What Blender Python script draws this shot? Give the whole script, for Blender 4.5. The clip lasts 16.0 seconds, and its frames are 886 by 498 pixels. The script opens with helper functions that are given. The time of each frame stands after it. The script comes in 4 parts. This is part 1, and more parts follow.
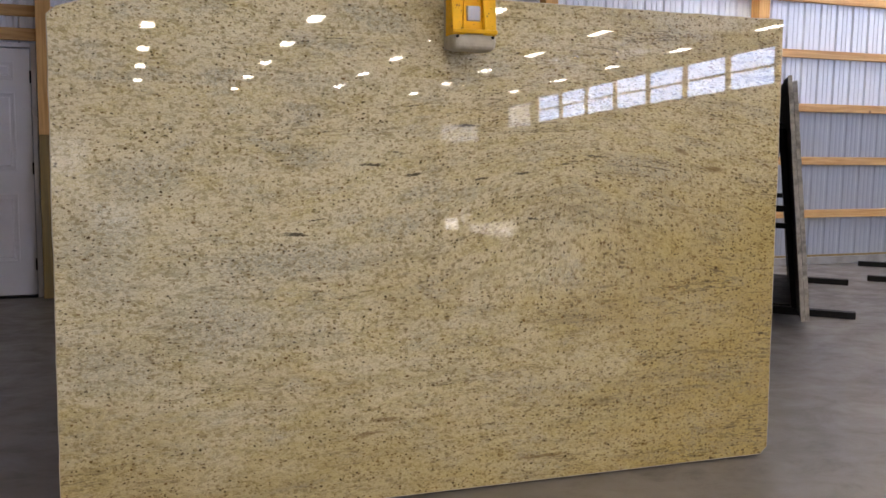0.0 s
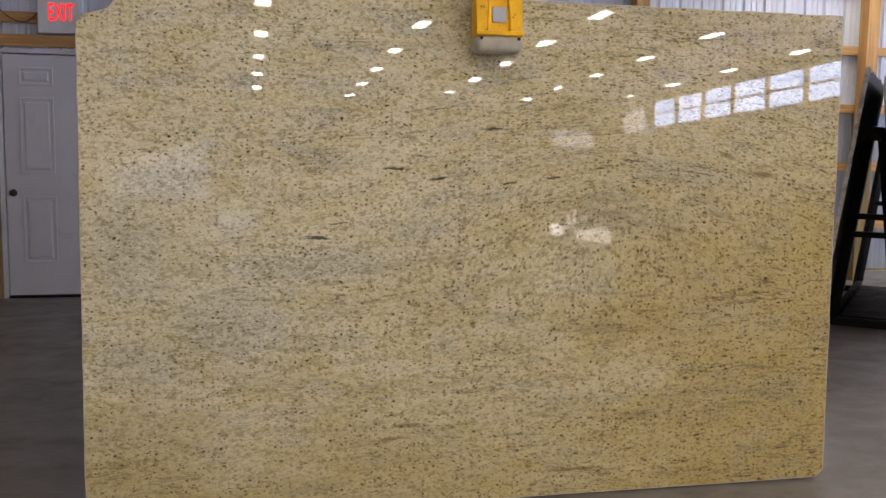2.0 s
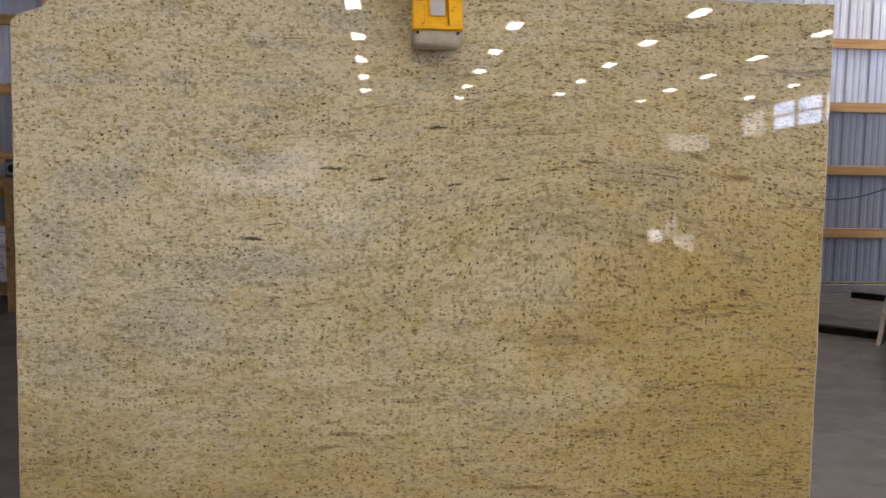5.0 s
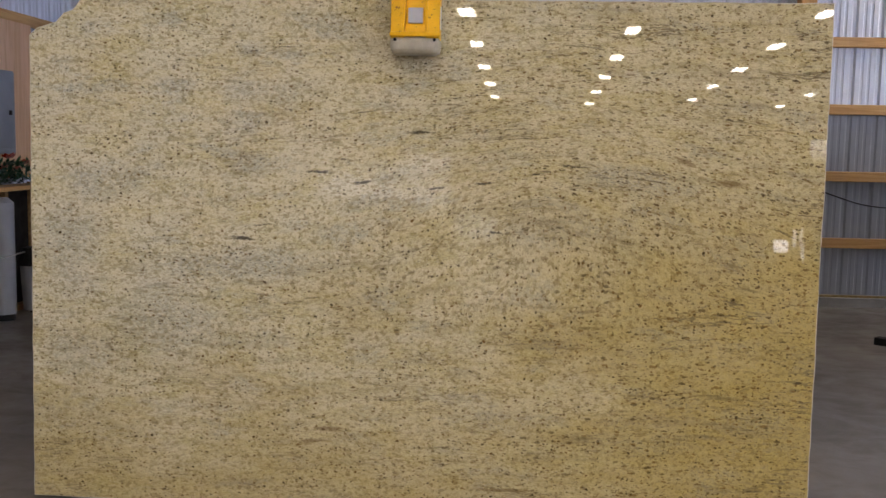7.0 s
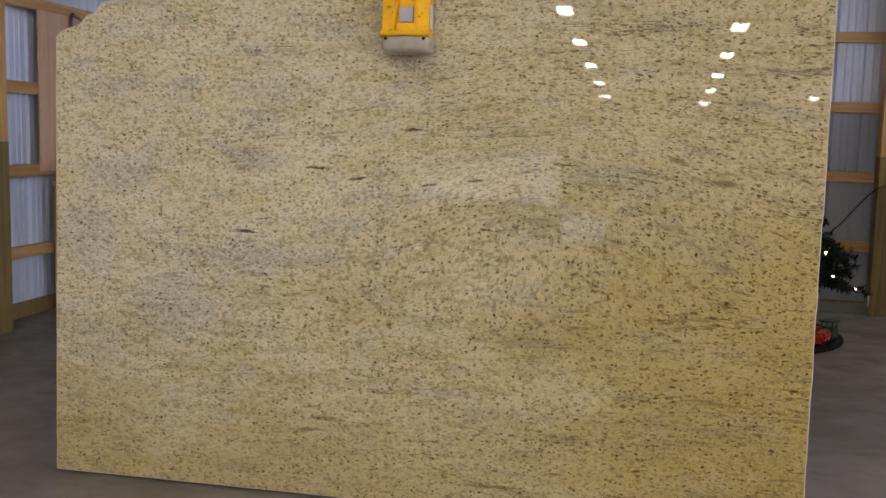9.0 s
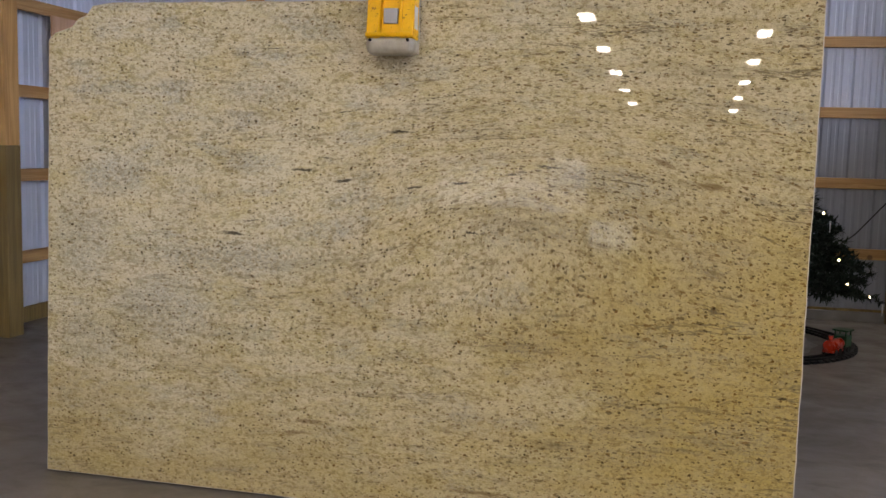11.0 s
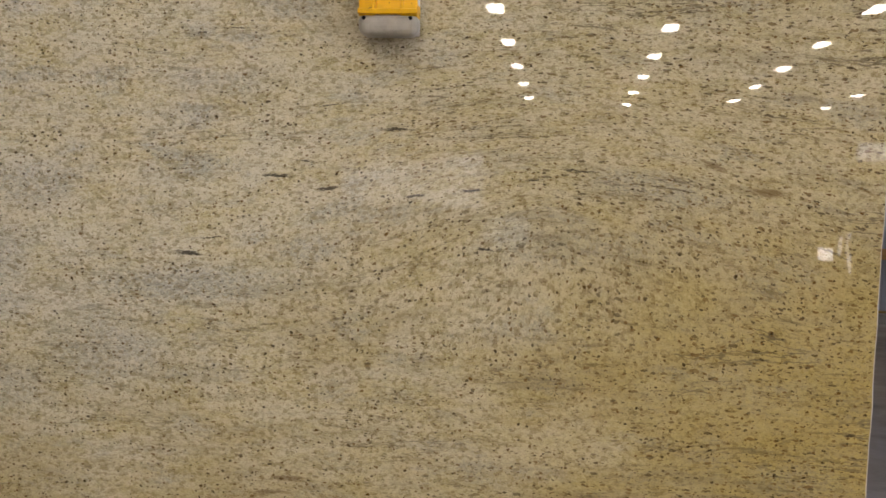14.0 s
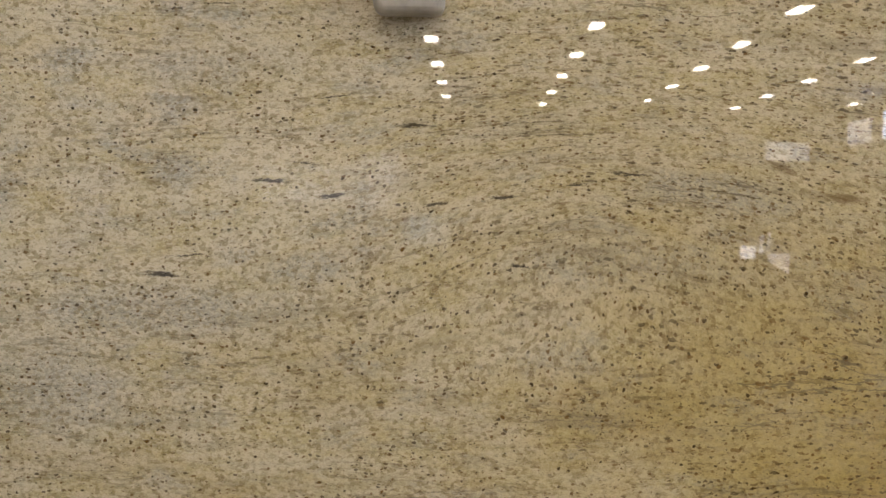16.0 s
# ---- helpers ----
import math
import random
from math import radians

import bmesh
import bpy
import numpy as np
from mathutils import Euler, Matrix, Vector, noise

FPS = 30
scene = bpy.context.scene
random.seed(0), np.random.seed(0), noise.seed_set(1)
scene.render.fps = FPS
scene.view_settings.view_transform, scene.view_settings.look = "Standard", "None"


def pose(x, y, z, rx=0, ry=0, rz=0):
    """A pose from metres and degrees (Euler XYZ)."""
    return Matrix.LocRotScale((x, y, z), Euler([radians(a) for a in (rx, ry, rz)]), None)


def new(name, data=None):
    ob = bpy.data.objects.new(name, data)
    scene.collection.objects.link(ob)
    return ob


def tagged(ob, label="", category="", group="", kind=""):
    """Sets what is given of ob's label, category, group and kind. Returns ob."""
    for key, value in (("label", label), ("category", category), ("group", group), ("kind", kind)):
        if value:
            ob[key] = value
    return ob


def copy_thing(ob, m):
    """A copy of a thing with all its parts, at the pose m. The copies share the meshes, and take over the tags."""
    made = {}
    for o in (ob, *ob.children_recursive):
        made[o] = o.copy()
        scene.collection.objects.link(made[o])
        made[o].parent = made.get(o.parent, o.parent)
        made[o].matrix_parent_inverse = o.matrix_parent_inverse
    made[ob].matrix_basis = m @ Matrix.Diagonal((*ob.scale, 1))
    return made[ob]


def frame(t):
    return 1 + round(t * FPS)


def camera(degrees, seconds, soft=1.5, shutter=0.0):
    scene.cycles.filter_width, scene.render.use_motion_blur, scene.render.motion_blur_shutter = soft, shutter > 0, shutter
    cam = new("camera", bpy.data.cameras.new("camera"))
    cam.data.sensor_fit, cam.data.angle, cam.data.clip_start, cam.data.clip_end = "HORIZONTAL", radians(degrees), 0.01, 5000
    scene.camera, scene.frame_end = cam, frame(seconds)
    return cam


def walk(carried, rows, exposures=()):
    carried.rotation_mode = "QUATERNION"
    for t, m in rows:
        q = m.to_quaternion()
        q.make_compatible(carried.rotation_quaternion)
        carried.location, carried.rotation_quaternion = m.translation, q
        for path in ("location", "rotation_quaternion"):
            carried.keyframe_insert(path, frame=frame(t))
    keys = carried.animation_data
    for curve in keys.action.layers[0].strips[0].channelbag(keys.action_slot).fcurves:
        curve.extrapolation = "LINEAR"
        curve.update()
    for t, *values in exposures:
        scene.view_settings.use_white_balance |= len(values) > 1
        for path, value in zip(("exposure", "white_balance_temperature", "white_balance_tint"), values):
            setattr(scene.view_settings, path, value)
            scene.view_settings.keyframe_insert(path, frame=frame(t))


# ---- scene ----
cam = camera(49.6, 16.0)
METRES, EYE, TILT, LEAN, TURN = 3.7, 1.405, 0.0, 0.0, -20.9
ROWS = [
    (0.0, 0.0, 0.0, 0.0, 0.1, -6.76, -0.87),
    (0.5, 0.0185, 0.0033, 0.0008, 0.45, -6.8, -0.88),
    (1.0, 0.0444, 0.007, 0.0007, 0.66, -6.73, -0.82),
    (1.5, 0.0743, 0.0127, 0.0009, 2.97, -6.73, -0.88),
    (2.0, 0.099, 0.0203, -0.0007, 7.47, -6.53, -0.84),
    (2.5, 0.1061, 0.0299, 0.0003, 9.44, -6.57, -0.79),
    (3.0, 0.1247, 0.0418, -0.0, 10.24, -6.58, -0.73),
    (3.5, 0.1535, 0.0563, -0.0002, 10.2, -6.6, -0.74),
    (4.0, 0.1902, 0.0704, -0.0019, 10.58, -6.48, -0.78),
    (4.5, 0.2363, 0.0837, -0.0004, 12.93, -6.56, -0.95),
    (5.0, 0.275, 0.0963, -0.0013, 15.23, -6.48, -1.0),
    (7.5, 0.4688, 0.1463, -0.0006, 26.15, -6.21, -1.15),
    (8.0, 0.4972, 0.1586, -0.0008, 28.01, -6.24, -1.25),
    (8.5, 0.5284, 0.1737, -0.0015, 29.68, -6.31, -1.31),
    (9.0, 0.5584, 0.1887, 0.0001, 31.56, -6.43, -1.39),
    (11.5, 0.5887, 0.233, -0.0052, 33.44, -5.91, -1.51),
    (12.0, 0.5622, 0.2488, -0.0035, 30.59, -6.03, -1.46),
    (12.5, 0.5356, 0.2652, -0.0028, 29.6, -6.07, -1.38),
    (13.0, 0.5022, 0.2768, -0.0015, 29.22, -6.21, -1.42),
    (13.5, 0.4614, 0.2846, -0.0021, 28.29, -6.13, -1.4),
    (14.0, 0.4172, 0.2978, -0.0017, 26.4, -6.18, -1.31),
    (14.5, 0.3751, 0.3158, -0.0013, 23.94, -6.31, -1.28),
    (15.0, 0.3389, 0.3353, -0.0014, 21.83, -6.44, -1.27),
    (15.5, 0.3114, 0.3547, -0.0058, 20.92, -6.06, -1.27),
    (16.0, 0.2842, 0.3718, -0.0039, 20.74, -6.09, -1.26),
]
walk(cam, [(t, pose(0, 0, EYE, TILT, LEAN, TURN) @ pose(METRES * x, METRES * y, METRES * z, 90 + pitch, roll, yaw)) for t, x, y, z, yaw, pitch, roll in ROWS])

# ---- light ----
scene.view_settings.exposure = 0.33
world = bpy.data.worlds.new("sky")
world.use_nodes = True
scene.world = world
sky = world.node_tree.nodes.new("ShaderNodeTexSky")
sky.sky_type = "NISHITA"
sky.sun_disc = False
sky.sun_elevation, sky.sun_rotation = radians(30), radians(120)
world.node_tree.nodes["Background"].inputs["Strength"].default_value = 0.1
world.node_tree.links.new(sky.outputs["Color"], world.node_tree.nodes["Background"].inputs["Color"])
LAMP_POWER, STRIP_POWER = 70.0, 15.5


# ---- materials ----
class Mat:
    """A small builder for node materials."""

    def __init__(self, name, rough=0.6, metal=0.0, spec=0.5):
        self.m = bpy.data.materials.new(name)
        self.m.use_nodes = True
        self.t = self.m.node_tree
        self.b = self.t.nodes["Principled BSDF"]
        self.b.inputs["Roughness"].default_value = rough
        self.b.inputs["Metallic"].default_value = metal
        self.b.inputs["Specular IOR Level"].default_value = spec
        self.co = self.t.nodes.new("ShaderNodeTexCoord").outputs["Object"]

    def put(self, socket, v):
        if isinstance(v, bpy.types.NodeSocket):
            self.t.links.new(v, socket)
        else:
            if isinstance(v, (tuple, list)) and len(v) == 3 and socket.type == "RGBA":
                v = (*v, 1)
            socket.default_value = v

    def set(self, name, v):
        self.put(self.b.inputs[name], v)

    def math(self, op, a, b=0.0, c=0.0, clamp=False):
        n = self.t.nodes.new("ShaderNodeMath")
        n.operation, n.use_clamp = op, clamp
        for s, v in zip(n.inputs, (a, b, c)):
            self.put(s, v)
        return n.outputs[0]

    def scaled(self, s, co=None, off=(0, 0, 0), rot=(0, 0, 0)):
        n = self.t.nodes.new("ShaderNodeMapping")
        self.put(n.inputs["Vector"], co or self.co)
        n.inputs["Scale"].default_value, n.inputs["Location"].default_value, n.inputs["Rotation"].default_value = s, off, rot
        return n.outputs[0]

    def noise(self, co, scale, detail=3.0, rough=0.55, dist=0.0, color=False):
        n = self.t.nodes.new("ShaderNodeTexNoise")
        self.put(n.inputs["Vector"], co)
        for k, v in (("Scale", scale), ("Detail", detail), ("Roughness", rough), ("Distortion", dist)):
            n.inputs[k].default_value = v
        return n.outputs["Color" if color else "Fac"]

    def voronoi(self, co, scale, rand=1.0, flat=False):
        n = self.t.nodes.new("ShaderNodeTexVoronoi")
        if flat:
            n.voronoi_dimensions = "2D"
            x, _, z = self.split(co)
            j = self.t.nodes.new("ShaderNodeCombineXYZ")
            self.put(j.inputs[0], x), self.put(j.inputs[1], z)
            co = j.outputs[0]
        self.put(n.inputs["Vector"], co)
        n.inputs["Scale"].default_value, n.inputs["Randomness"].default_value = scale, rand
        return n.outputs["Distance"], n.outputs["Color"]

    def ramp(self, v, lo, hi, a=0.0, b=1.0):
        n = self.t.nodes.new("ShaderNodeMapRange")
        n.interpolation_type = "SMOOTHSTEP"
        for s, x in zip(n.inputs, (v, lo, hi, a, b)):
            self.put(s, x)
        return n.outputs[0]

    def mix(self, f, a, b, mode="MIX"):
        n = self.t.nodes.new("ShaderNodeMix")
        n.data_type, n.blend_type = "RGBA", mode
        self.put(n.inputs[0], f), self.put(n.inputs[6], a), self.put(n.inputs[7], b)
        return n.outputs[2]

    def split(self, v):
        n = self.t.nodes.new("ShaderNodeSeparateXYZ")
        self.put(n.inputs[0], v)
        return n.outputs

    def join(self, x, y, z):
        n = self.t.nodes.new("ShaderNodeCombineXYZ")
        for s, v in zip(n.inputs, (x, y, z)):
            self.put(s, v)
        return n.outputs[0]

    def blot(self, co, cx, cz, wx, wz, tilt):
        """1 inside a soft ellipse in the plane of x and z, leaning by tilt."""
        x, _, z = self.split(co)
        u = self.math("SUBTRACT", x, cx)
        v = self.math("MULTIPLY_ADD", u, -tilt, self.math("SUBTRACT", z, cz))
        q = self.math("ADD", self.math("POWER", self.math("MULTIPLY", u, 1 / wx), 2.0), self.math("POWER", self.math("MULTIPLY", v, 1 / wz), 2.0))
        return self.ramp(q, 1.3, 0.1)

    def vadd(self, a, b, k=1.0):
        n = self.t.nodes.new("ShaderNodeVectorMath")
        n.operation = "MULTIPLY_ADD"
        self.put(n.inputs[0], b), self.put(n.inputs[2], a)
        n.inputs[1].default_value = (k, k, k) if not isinstance(k, tuple) else k
        return n.outputs[0]

    def rnd(self):
        return self.t.nodes.new("ShaderNodeObjectInfo").outputs["Random"]

    def bump(self, h, strength=0.2, dist=0.002):
        n = self.t.nodes.new("ShaderNodeBump")
        n.inputs["Strength"].default_value, n.inputs["Distance"].default_value = strength, dist
        self.put(n.inputs["Height"], h)
        self.put(self.b.inputs["Normal"], n.outputs[0])


def granite():
    g = Mat("polished_granite", 0.015, 0, 0.42)
    flat = g.co
    x, y, z = g.split(flat)
    # the grain lies level at the foot and swells into a low arch half way up
    arch = g.math("EXPONENT", g.math("MULTIPLY", g.math("POWER", g.math("MULTIPLY_ADD", x, 1 / 0.72, -1.95 / 0.72), 2.0), -1.0))
    arch = g.math("MULTIPLY", arch, g.math("EXPONENT", g.math("MULTIPLY", g.math("POWER", g.math("MULTIPLY_ADD", z, 1 / 0.36, -1.22 / 0.36), 2.0), -1.0)))
    bent = g.join(x, y, g.math("MULTIPLY_ADD", arch, -0.19, z))
    g.co = g.scaled((1, 1, 1), bent, (3.37, 1.83, 2.21))
    warp = g.noise(g.co, 1.6, 2, color=True)
    flow = g.vadd(g.co, warp, (0.0, 0.0, 0.10))
    fine = g.noise(g.co, 60, 3, color=True)
    jit = g.vadd(bent, fine, (0.020, 0, 0.013))
    rough = g.vadd(flow, fine, (0.014, 0.012, 0.010))
    drift = g.noise(g.scaled((0.7, 1, 2.0), flow, (9, 2, 4)), 2.6, 6, 0.66)
    right = g.ramp(g.math("ADD", g.math("MULTIPLY", x, 0.37), g.math("MULTIPLY_ADD", drift, 1.0, -0.60)), 0.05, 0.95)
    low = g.ramp(g.math("ADD", z, g.math("MULTIPLY_ADD", drift, 0.8, -0.4)), 1.5, 0.7)
    warm = g.math("MULTIPLY", right, g.math("MULTIPLY_ADD", low, 0.58, 0.42))
    # browner foot: partly stone tone, partly the weaker light below put into colour
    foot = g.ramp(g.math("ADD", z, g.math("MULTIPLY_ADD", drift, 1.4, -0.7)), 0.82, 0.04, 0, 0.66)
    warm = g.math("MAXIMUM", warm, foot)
    # cream and gold ground
    gold = g.noise(g.scaled((0.8, 1.1, 2.2), flow, (3, 1, 7)), 5.0, 7, 0.68)
    base = g.mix(g.ramp(gold, 0.40, 0.64), (0.665, 0.592, 0.405), (0.570, 0.488, 0.262))
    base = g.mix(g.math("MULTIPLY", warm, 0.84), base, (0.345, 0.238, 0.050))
    # grey and lilac clouds
    cloud = g.noise(g.scaled((0.75, 1.0, 2.2), rough), 4.4, 8, 0.68)
    grey = g.ramp(cloud, 0.50, 0.66, 0, 0.75)
    wisp = g.vadd(bent, g.noise(g.scaled((0.6, 1, 1.4)), 7, 6, 0.72, color=True), (0.34, 0, 0.15))
    for cx, cz, wx, wz, k in ((0.72, 0.93, 0.46, 0.075, 0.75), (1.12, 1.02, 0.15, 0.055, 0.8), (0.46, 0.72, 0.26, 0.17, 0.65), (0.08, 0.98, 0.16, 0.22, 0.65),
                              (1.05, 1.82, 0.13, 0.05, 0.7), (0.84, 1.58, 0.22, 0.07, 0.5), (2.18, 1.12, 0.30, 0.075, 0.75), (1.98, 0.93, 0.34, 0.05, 0.6),
                              (0.20, 1.24, 0.15, 0.10, 0.7), (2.65, 0.42, 0.14, 0.07, 0.55), (0.12, 0.58, 0.2, 0.12, 0.55), (1.22, 1.13, 0.12, 0.04, 0.7)):
        n = g.t.nodes.new("ShaderNodeVectorMath")
        n.operation = "LENGTH"
        g.put(n.inputs[0], g.scaled((1 / wx, 0, 1 / wz), wisp, (-(cx + 0.17) / wx, 0, -(cz + 0.075) / wz)))
        grey = g.math("MAXIMUM", grey, g.ramp(n.outputs["Value"], 1.25, 0.35, 0, k))
    mott = g.noise(g.scaled((0.62, 0.66, 1), rough), 118, 4, 0.68)
    grey = g.math("MULTIPLY", grey, g.ramp(mott, 0.36, 0.56, 0.55, 1.0))
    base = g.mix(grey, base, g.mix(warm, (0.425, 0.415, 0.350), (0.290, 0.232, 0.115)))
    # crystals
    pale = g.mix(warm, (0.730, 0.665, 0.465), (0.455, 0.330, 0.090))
    base = g.mix(g.ramp(mott, 0.50, 0.36, 0.0, 0.55), base, pale)
    base = g.mix(g.math("MULTIPLY", g.ramp(mott, 0.53, 0.65), g.math("MULTIPLY_ADD", right, 0.10, 0.46)), base, (0.165, 0.128, 0.045))
    mot2 = g.noise(g.scaled((0.4, 0.5, 1), rough, (4, 0, 8)), 48, 4, 0.66)
    base = g.mix(g.ramp(mot2, 0.54, 0.69, 0.0, 0.30), base, (0.20, 0.155, 0.07))
    grain = g.scaled((0.66, 1, 1), g.vadd(bent, g.noise(g.co, 95, 3, color=True), (0.018, 0, 0.012)))
    gd, gc = g.voronoi(grain, 112, flat=True)
    g0, g1, g2 = g.split(gc)
    base = g.mix(g.ramp(g0, 0.60, 0.95, 0.0, 0.48), base, pale)
    base = g.mix(g.ramp(g1, 0.64, 0.97, 0.0, 0.50), base, (0.19, 0.13, 0.035))
    salt = g.noise(g.scaled((0.7, 1, 1), rough, (2, 5, 3)), 230, 3, 0.7)
    base = g.mix(g.ramp(salt, 0.54, 0.66, 0.0, 0.42), base, (0.17, 0.125, 0.04))
    base = g.mix(g.ramp(salt, 0.46, 0.34, 0.0, 0.42), base, g.mix(warm, (0.80, 0.74, 0.55), (0.56, 0.43, 0.15)))
    # level threads, bands and thin veins, stronger to one end
    thread = g.noise(g.scaled((0.15, 0.15, 1.5), rough, (0, 0, 2)), 38, 6, 0.74)
    amount = g.math("MULTIPLY_ADD", g.math("MULTIPLY", right, low), 0.30, g.math("MULTIPLY_ADD", right, 0.16, 0.20))
    base = g.mix(g.math("MULTIPLY", g.ramp(thread, 0.55, 0.66), amount), base, (0.130, 0.092, 0.032))
    base = g.mix(g.ramp(thread, 0.42, 0.30, 0, 0.40), base, pale)
    band = g.noise(g.scaled((0.20, 0.25, 1.5), rough, (5, 0, 1)), 10, 7, 0.74)
    base = g.mix(g.math("MULTIPLY", g.ramp(band, 0.52, 0.68), g.math("MULTIPLY_ADD", right, 0.22, 0.20)), base, (0.20, 0.165, 0.095))
    vein = g.noise(g.scaled((0.12, 0.12, 1.0), rough, (7, 0, 3)), 14, 4, 0.6)
    line = g.ramp(g.math("ABSOLUTE", g.math("SUBTRACT", vein, 0.5)), 0.018, 0.002)
    where = g.ramp(g.noise(g.scaled((0.7, 0.7, 1.6), flow, (1, 6, 2)), 3.2, 4), 0.46, 0.62)
    base = g.mix(g.math("MULTIPLY", g.math("MULTIPLY", line, where), g.math("MULTIPLY_ADD", right, 0.35, 0.38)), base, (0.11, 0.085, 0.045))
    # dark mineral specks in swarms: a few large grains, many small ones, short dashes
    for scale, lo, hi, dens, sx, off, dark in ((30, 0.05, 0.150, 0.22, 0.84, 0, 0.95), (47, 0.07, 0.200, 0.33, 0.76, 4, 0.88), (84, 0.12, 0.33, 0.36, 0.64, 9, 0.76),
                                               (50, 0.10, 0.27, 0.38, 0.34, 15, 0.72), (92, 0.13, 0.34, 0.42, 0.38, 21, 0.70)):
        dist, c = g.voronoi(g.scaled((sx, 1, 1), jit, (off, 0, off)), scale, flat=True)
        c0, c1, c2 = g.split(c)
        patch = g.ramp(g.noise(g.scaled((0.75, 0.8, 1.7), flow, (off, 2, 1)), 7.0, 6, 0.70), 0.38, 0.62, 0.0, 1.0)
        gate = g.math("GREATER_THAN", g.math("MULTIPLY", c0, g.math("MULTIPLY_ADD", patch, 0.46, 0.62)), 1.0 - dens)
        size = g.math("MULTIPLY_ADD", g.math("POWER", c2, 1.8), hi - lo, lo)
        ink = g.math("MULTIPLY", gate, g.ramp(g.math("SUBTRACT", size, dist), -0.01, 0.04))
        if sx < 0.5:
            ink = g.math("MULTIPLY", ink, g.math("MULTIPLY_ADD", right, 0.70, 0.30))
        base = g.mix(g.math("MULTIPLY", ink, dark), base, g.mix(g.ramp(c1, 0.25, 0.85), (0.036, 0.020, 0.004), (0.140, 0.070, 0.010)))
    # long dark inclusions and brown stains
    frayed = g.vadd(flat, g.noise(g.scaled((0.5, 0.6, 1.6)), 48, 6, 0.8, color=True), (0.10, 0, 0.034))
    for cx, cz, wx, wz, tilt in ((1.41, 1.445, 0.062, 0.009, 0.02), (1.19, 1.255, 0.055, 0.010, 0.20), (1.465, 1.24, 0.050, 0.010, 0.08), (1.645, 1.262, 0.055, 0.007, 0.10),
                                 (0.735, 1.037, 0.070, 0.012, -0.05), (0.81, 1.09, 0.065, 0.005, 0.06), (1.03, 1.293, 0.070, 0.008, 0.0), (1.12, 1.34, 0.045, 0.004, -0.1),
                                 (1.83, 1.30, 0.045, 0.006, 0.15), (1.97, 1.33, 0.085, 0.005, -0.06), (1.19, 1.515, 0.075, 0.004, 0.12), (0.89, 1.75, 0.060, 0.004, 0.0), (1.69, 1.08, 0.05, 0.006, -0.05)):
        base = g.mix(g.math("MULTIPLY", g.blot(frayed, cx + 0.05, cz + 0.017, wx * 0.72, wz * 0.62, tilt), 0.90), base, (0.040, 0.032, 0.020))
    for cx, cz, wx, wz, tilt in ((1.75, 0.11, 0.15, 0.010, 0.0), (1.08, 0.32, 0.075, 0.012, 0.02), (1.02, 0.27, 0.09, 0.010, 0.05), (2.37, 1.355, 0.045, 0.014, -0.4), (2.53, 1.28, 0.06, 0.016, -0.1)):
        base = g.mix(g.math("MULTIPLY", g.blot(frayed, cx + 0.05, cz + 0.017, wx * 0.9, wz * 0.8, tilt), 0.62), base, (0.135, 0.075, 0.020))
    g.set("Base Color", base)
    g.set("Roughness", g.ramp(mott, 0.3, 0.7, 0.010, 0.022))
    return g.m


def sawn_granite():
    g = Mat("sawn_granite_edge", 0.6)
    n = g.noise(g.co, 60, 4)
    g.set("Base Color", g.mix(n, (0.40, 0.35, 0.25), (0.54, 0.49, 0.38)))
    g.bump(n, 0.5, 0.003)
    return g.m


def concrete():
    g = Mat("sealed_concrete", 0.4)
    big = g.noise(g.scaled((1, 1, 1)), 0.7, 5, 0.6, 0.6)
    mid = g.noise(g.scaled((0.9, 1.15, 1), rot=(0, 0, 0.5)), 3.6, 7, 0.68, 0.4)
    fine = g.noise(g.co, 90, 3)
    col = g.mix(g.ramp(big, 0.3, 0.7), (0.125, 0.107, 0.090), (0.205, 0.177, 0.150))
    col = g.mix(g.ramp(mid, 0.52, 0.75, 0, 0.55), col, (0.075, 0.066, 0.057))
    col = g.mix(g.ramp(mid, 0.40, 0.22, 0, 0.45), col, (0.25, 0.221, 0.191))
    col = g.mix(g.ramp(fine, 0.35, 0.75, 0, 0.25), col, (0.12, 0.115, 0.105))
    g.set("Base Color", col)
    g.set("Roughness", g.ramp(mid, 0.3, 0.7, 0.28, 0.5))
    g.bump(fine, 0.08, 0.002)
    return g.m


def sheet_metal(name, lightness):
    g = Mat(name, 0.38, 0.0, 0.5)
    n = g.noise(g.scaled((1, 1, 0.3)), 2.2, 4)
    f = g.noise(g.scaled((1, 1, 0.15)), 30, 3)
    a = lightness
    col = g.mix(n, (a * 0.84, a * 0.91, a * 1.06), (a * 0.96, a * 0.99, a * 1.08))
    col = g.mix(g.ramp(f, 0.5, 0.8, 0, 0.2), col, (a * 0.6, a * 0.6, a * 0.6))
    g.set("Base Color", col)
    g.set("Roughness", g.ramp(n, 0.3, 0.7, 0.3, 0.45))
    return g.m


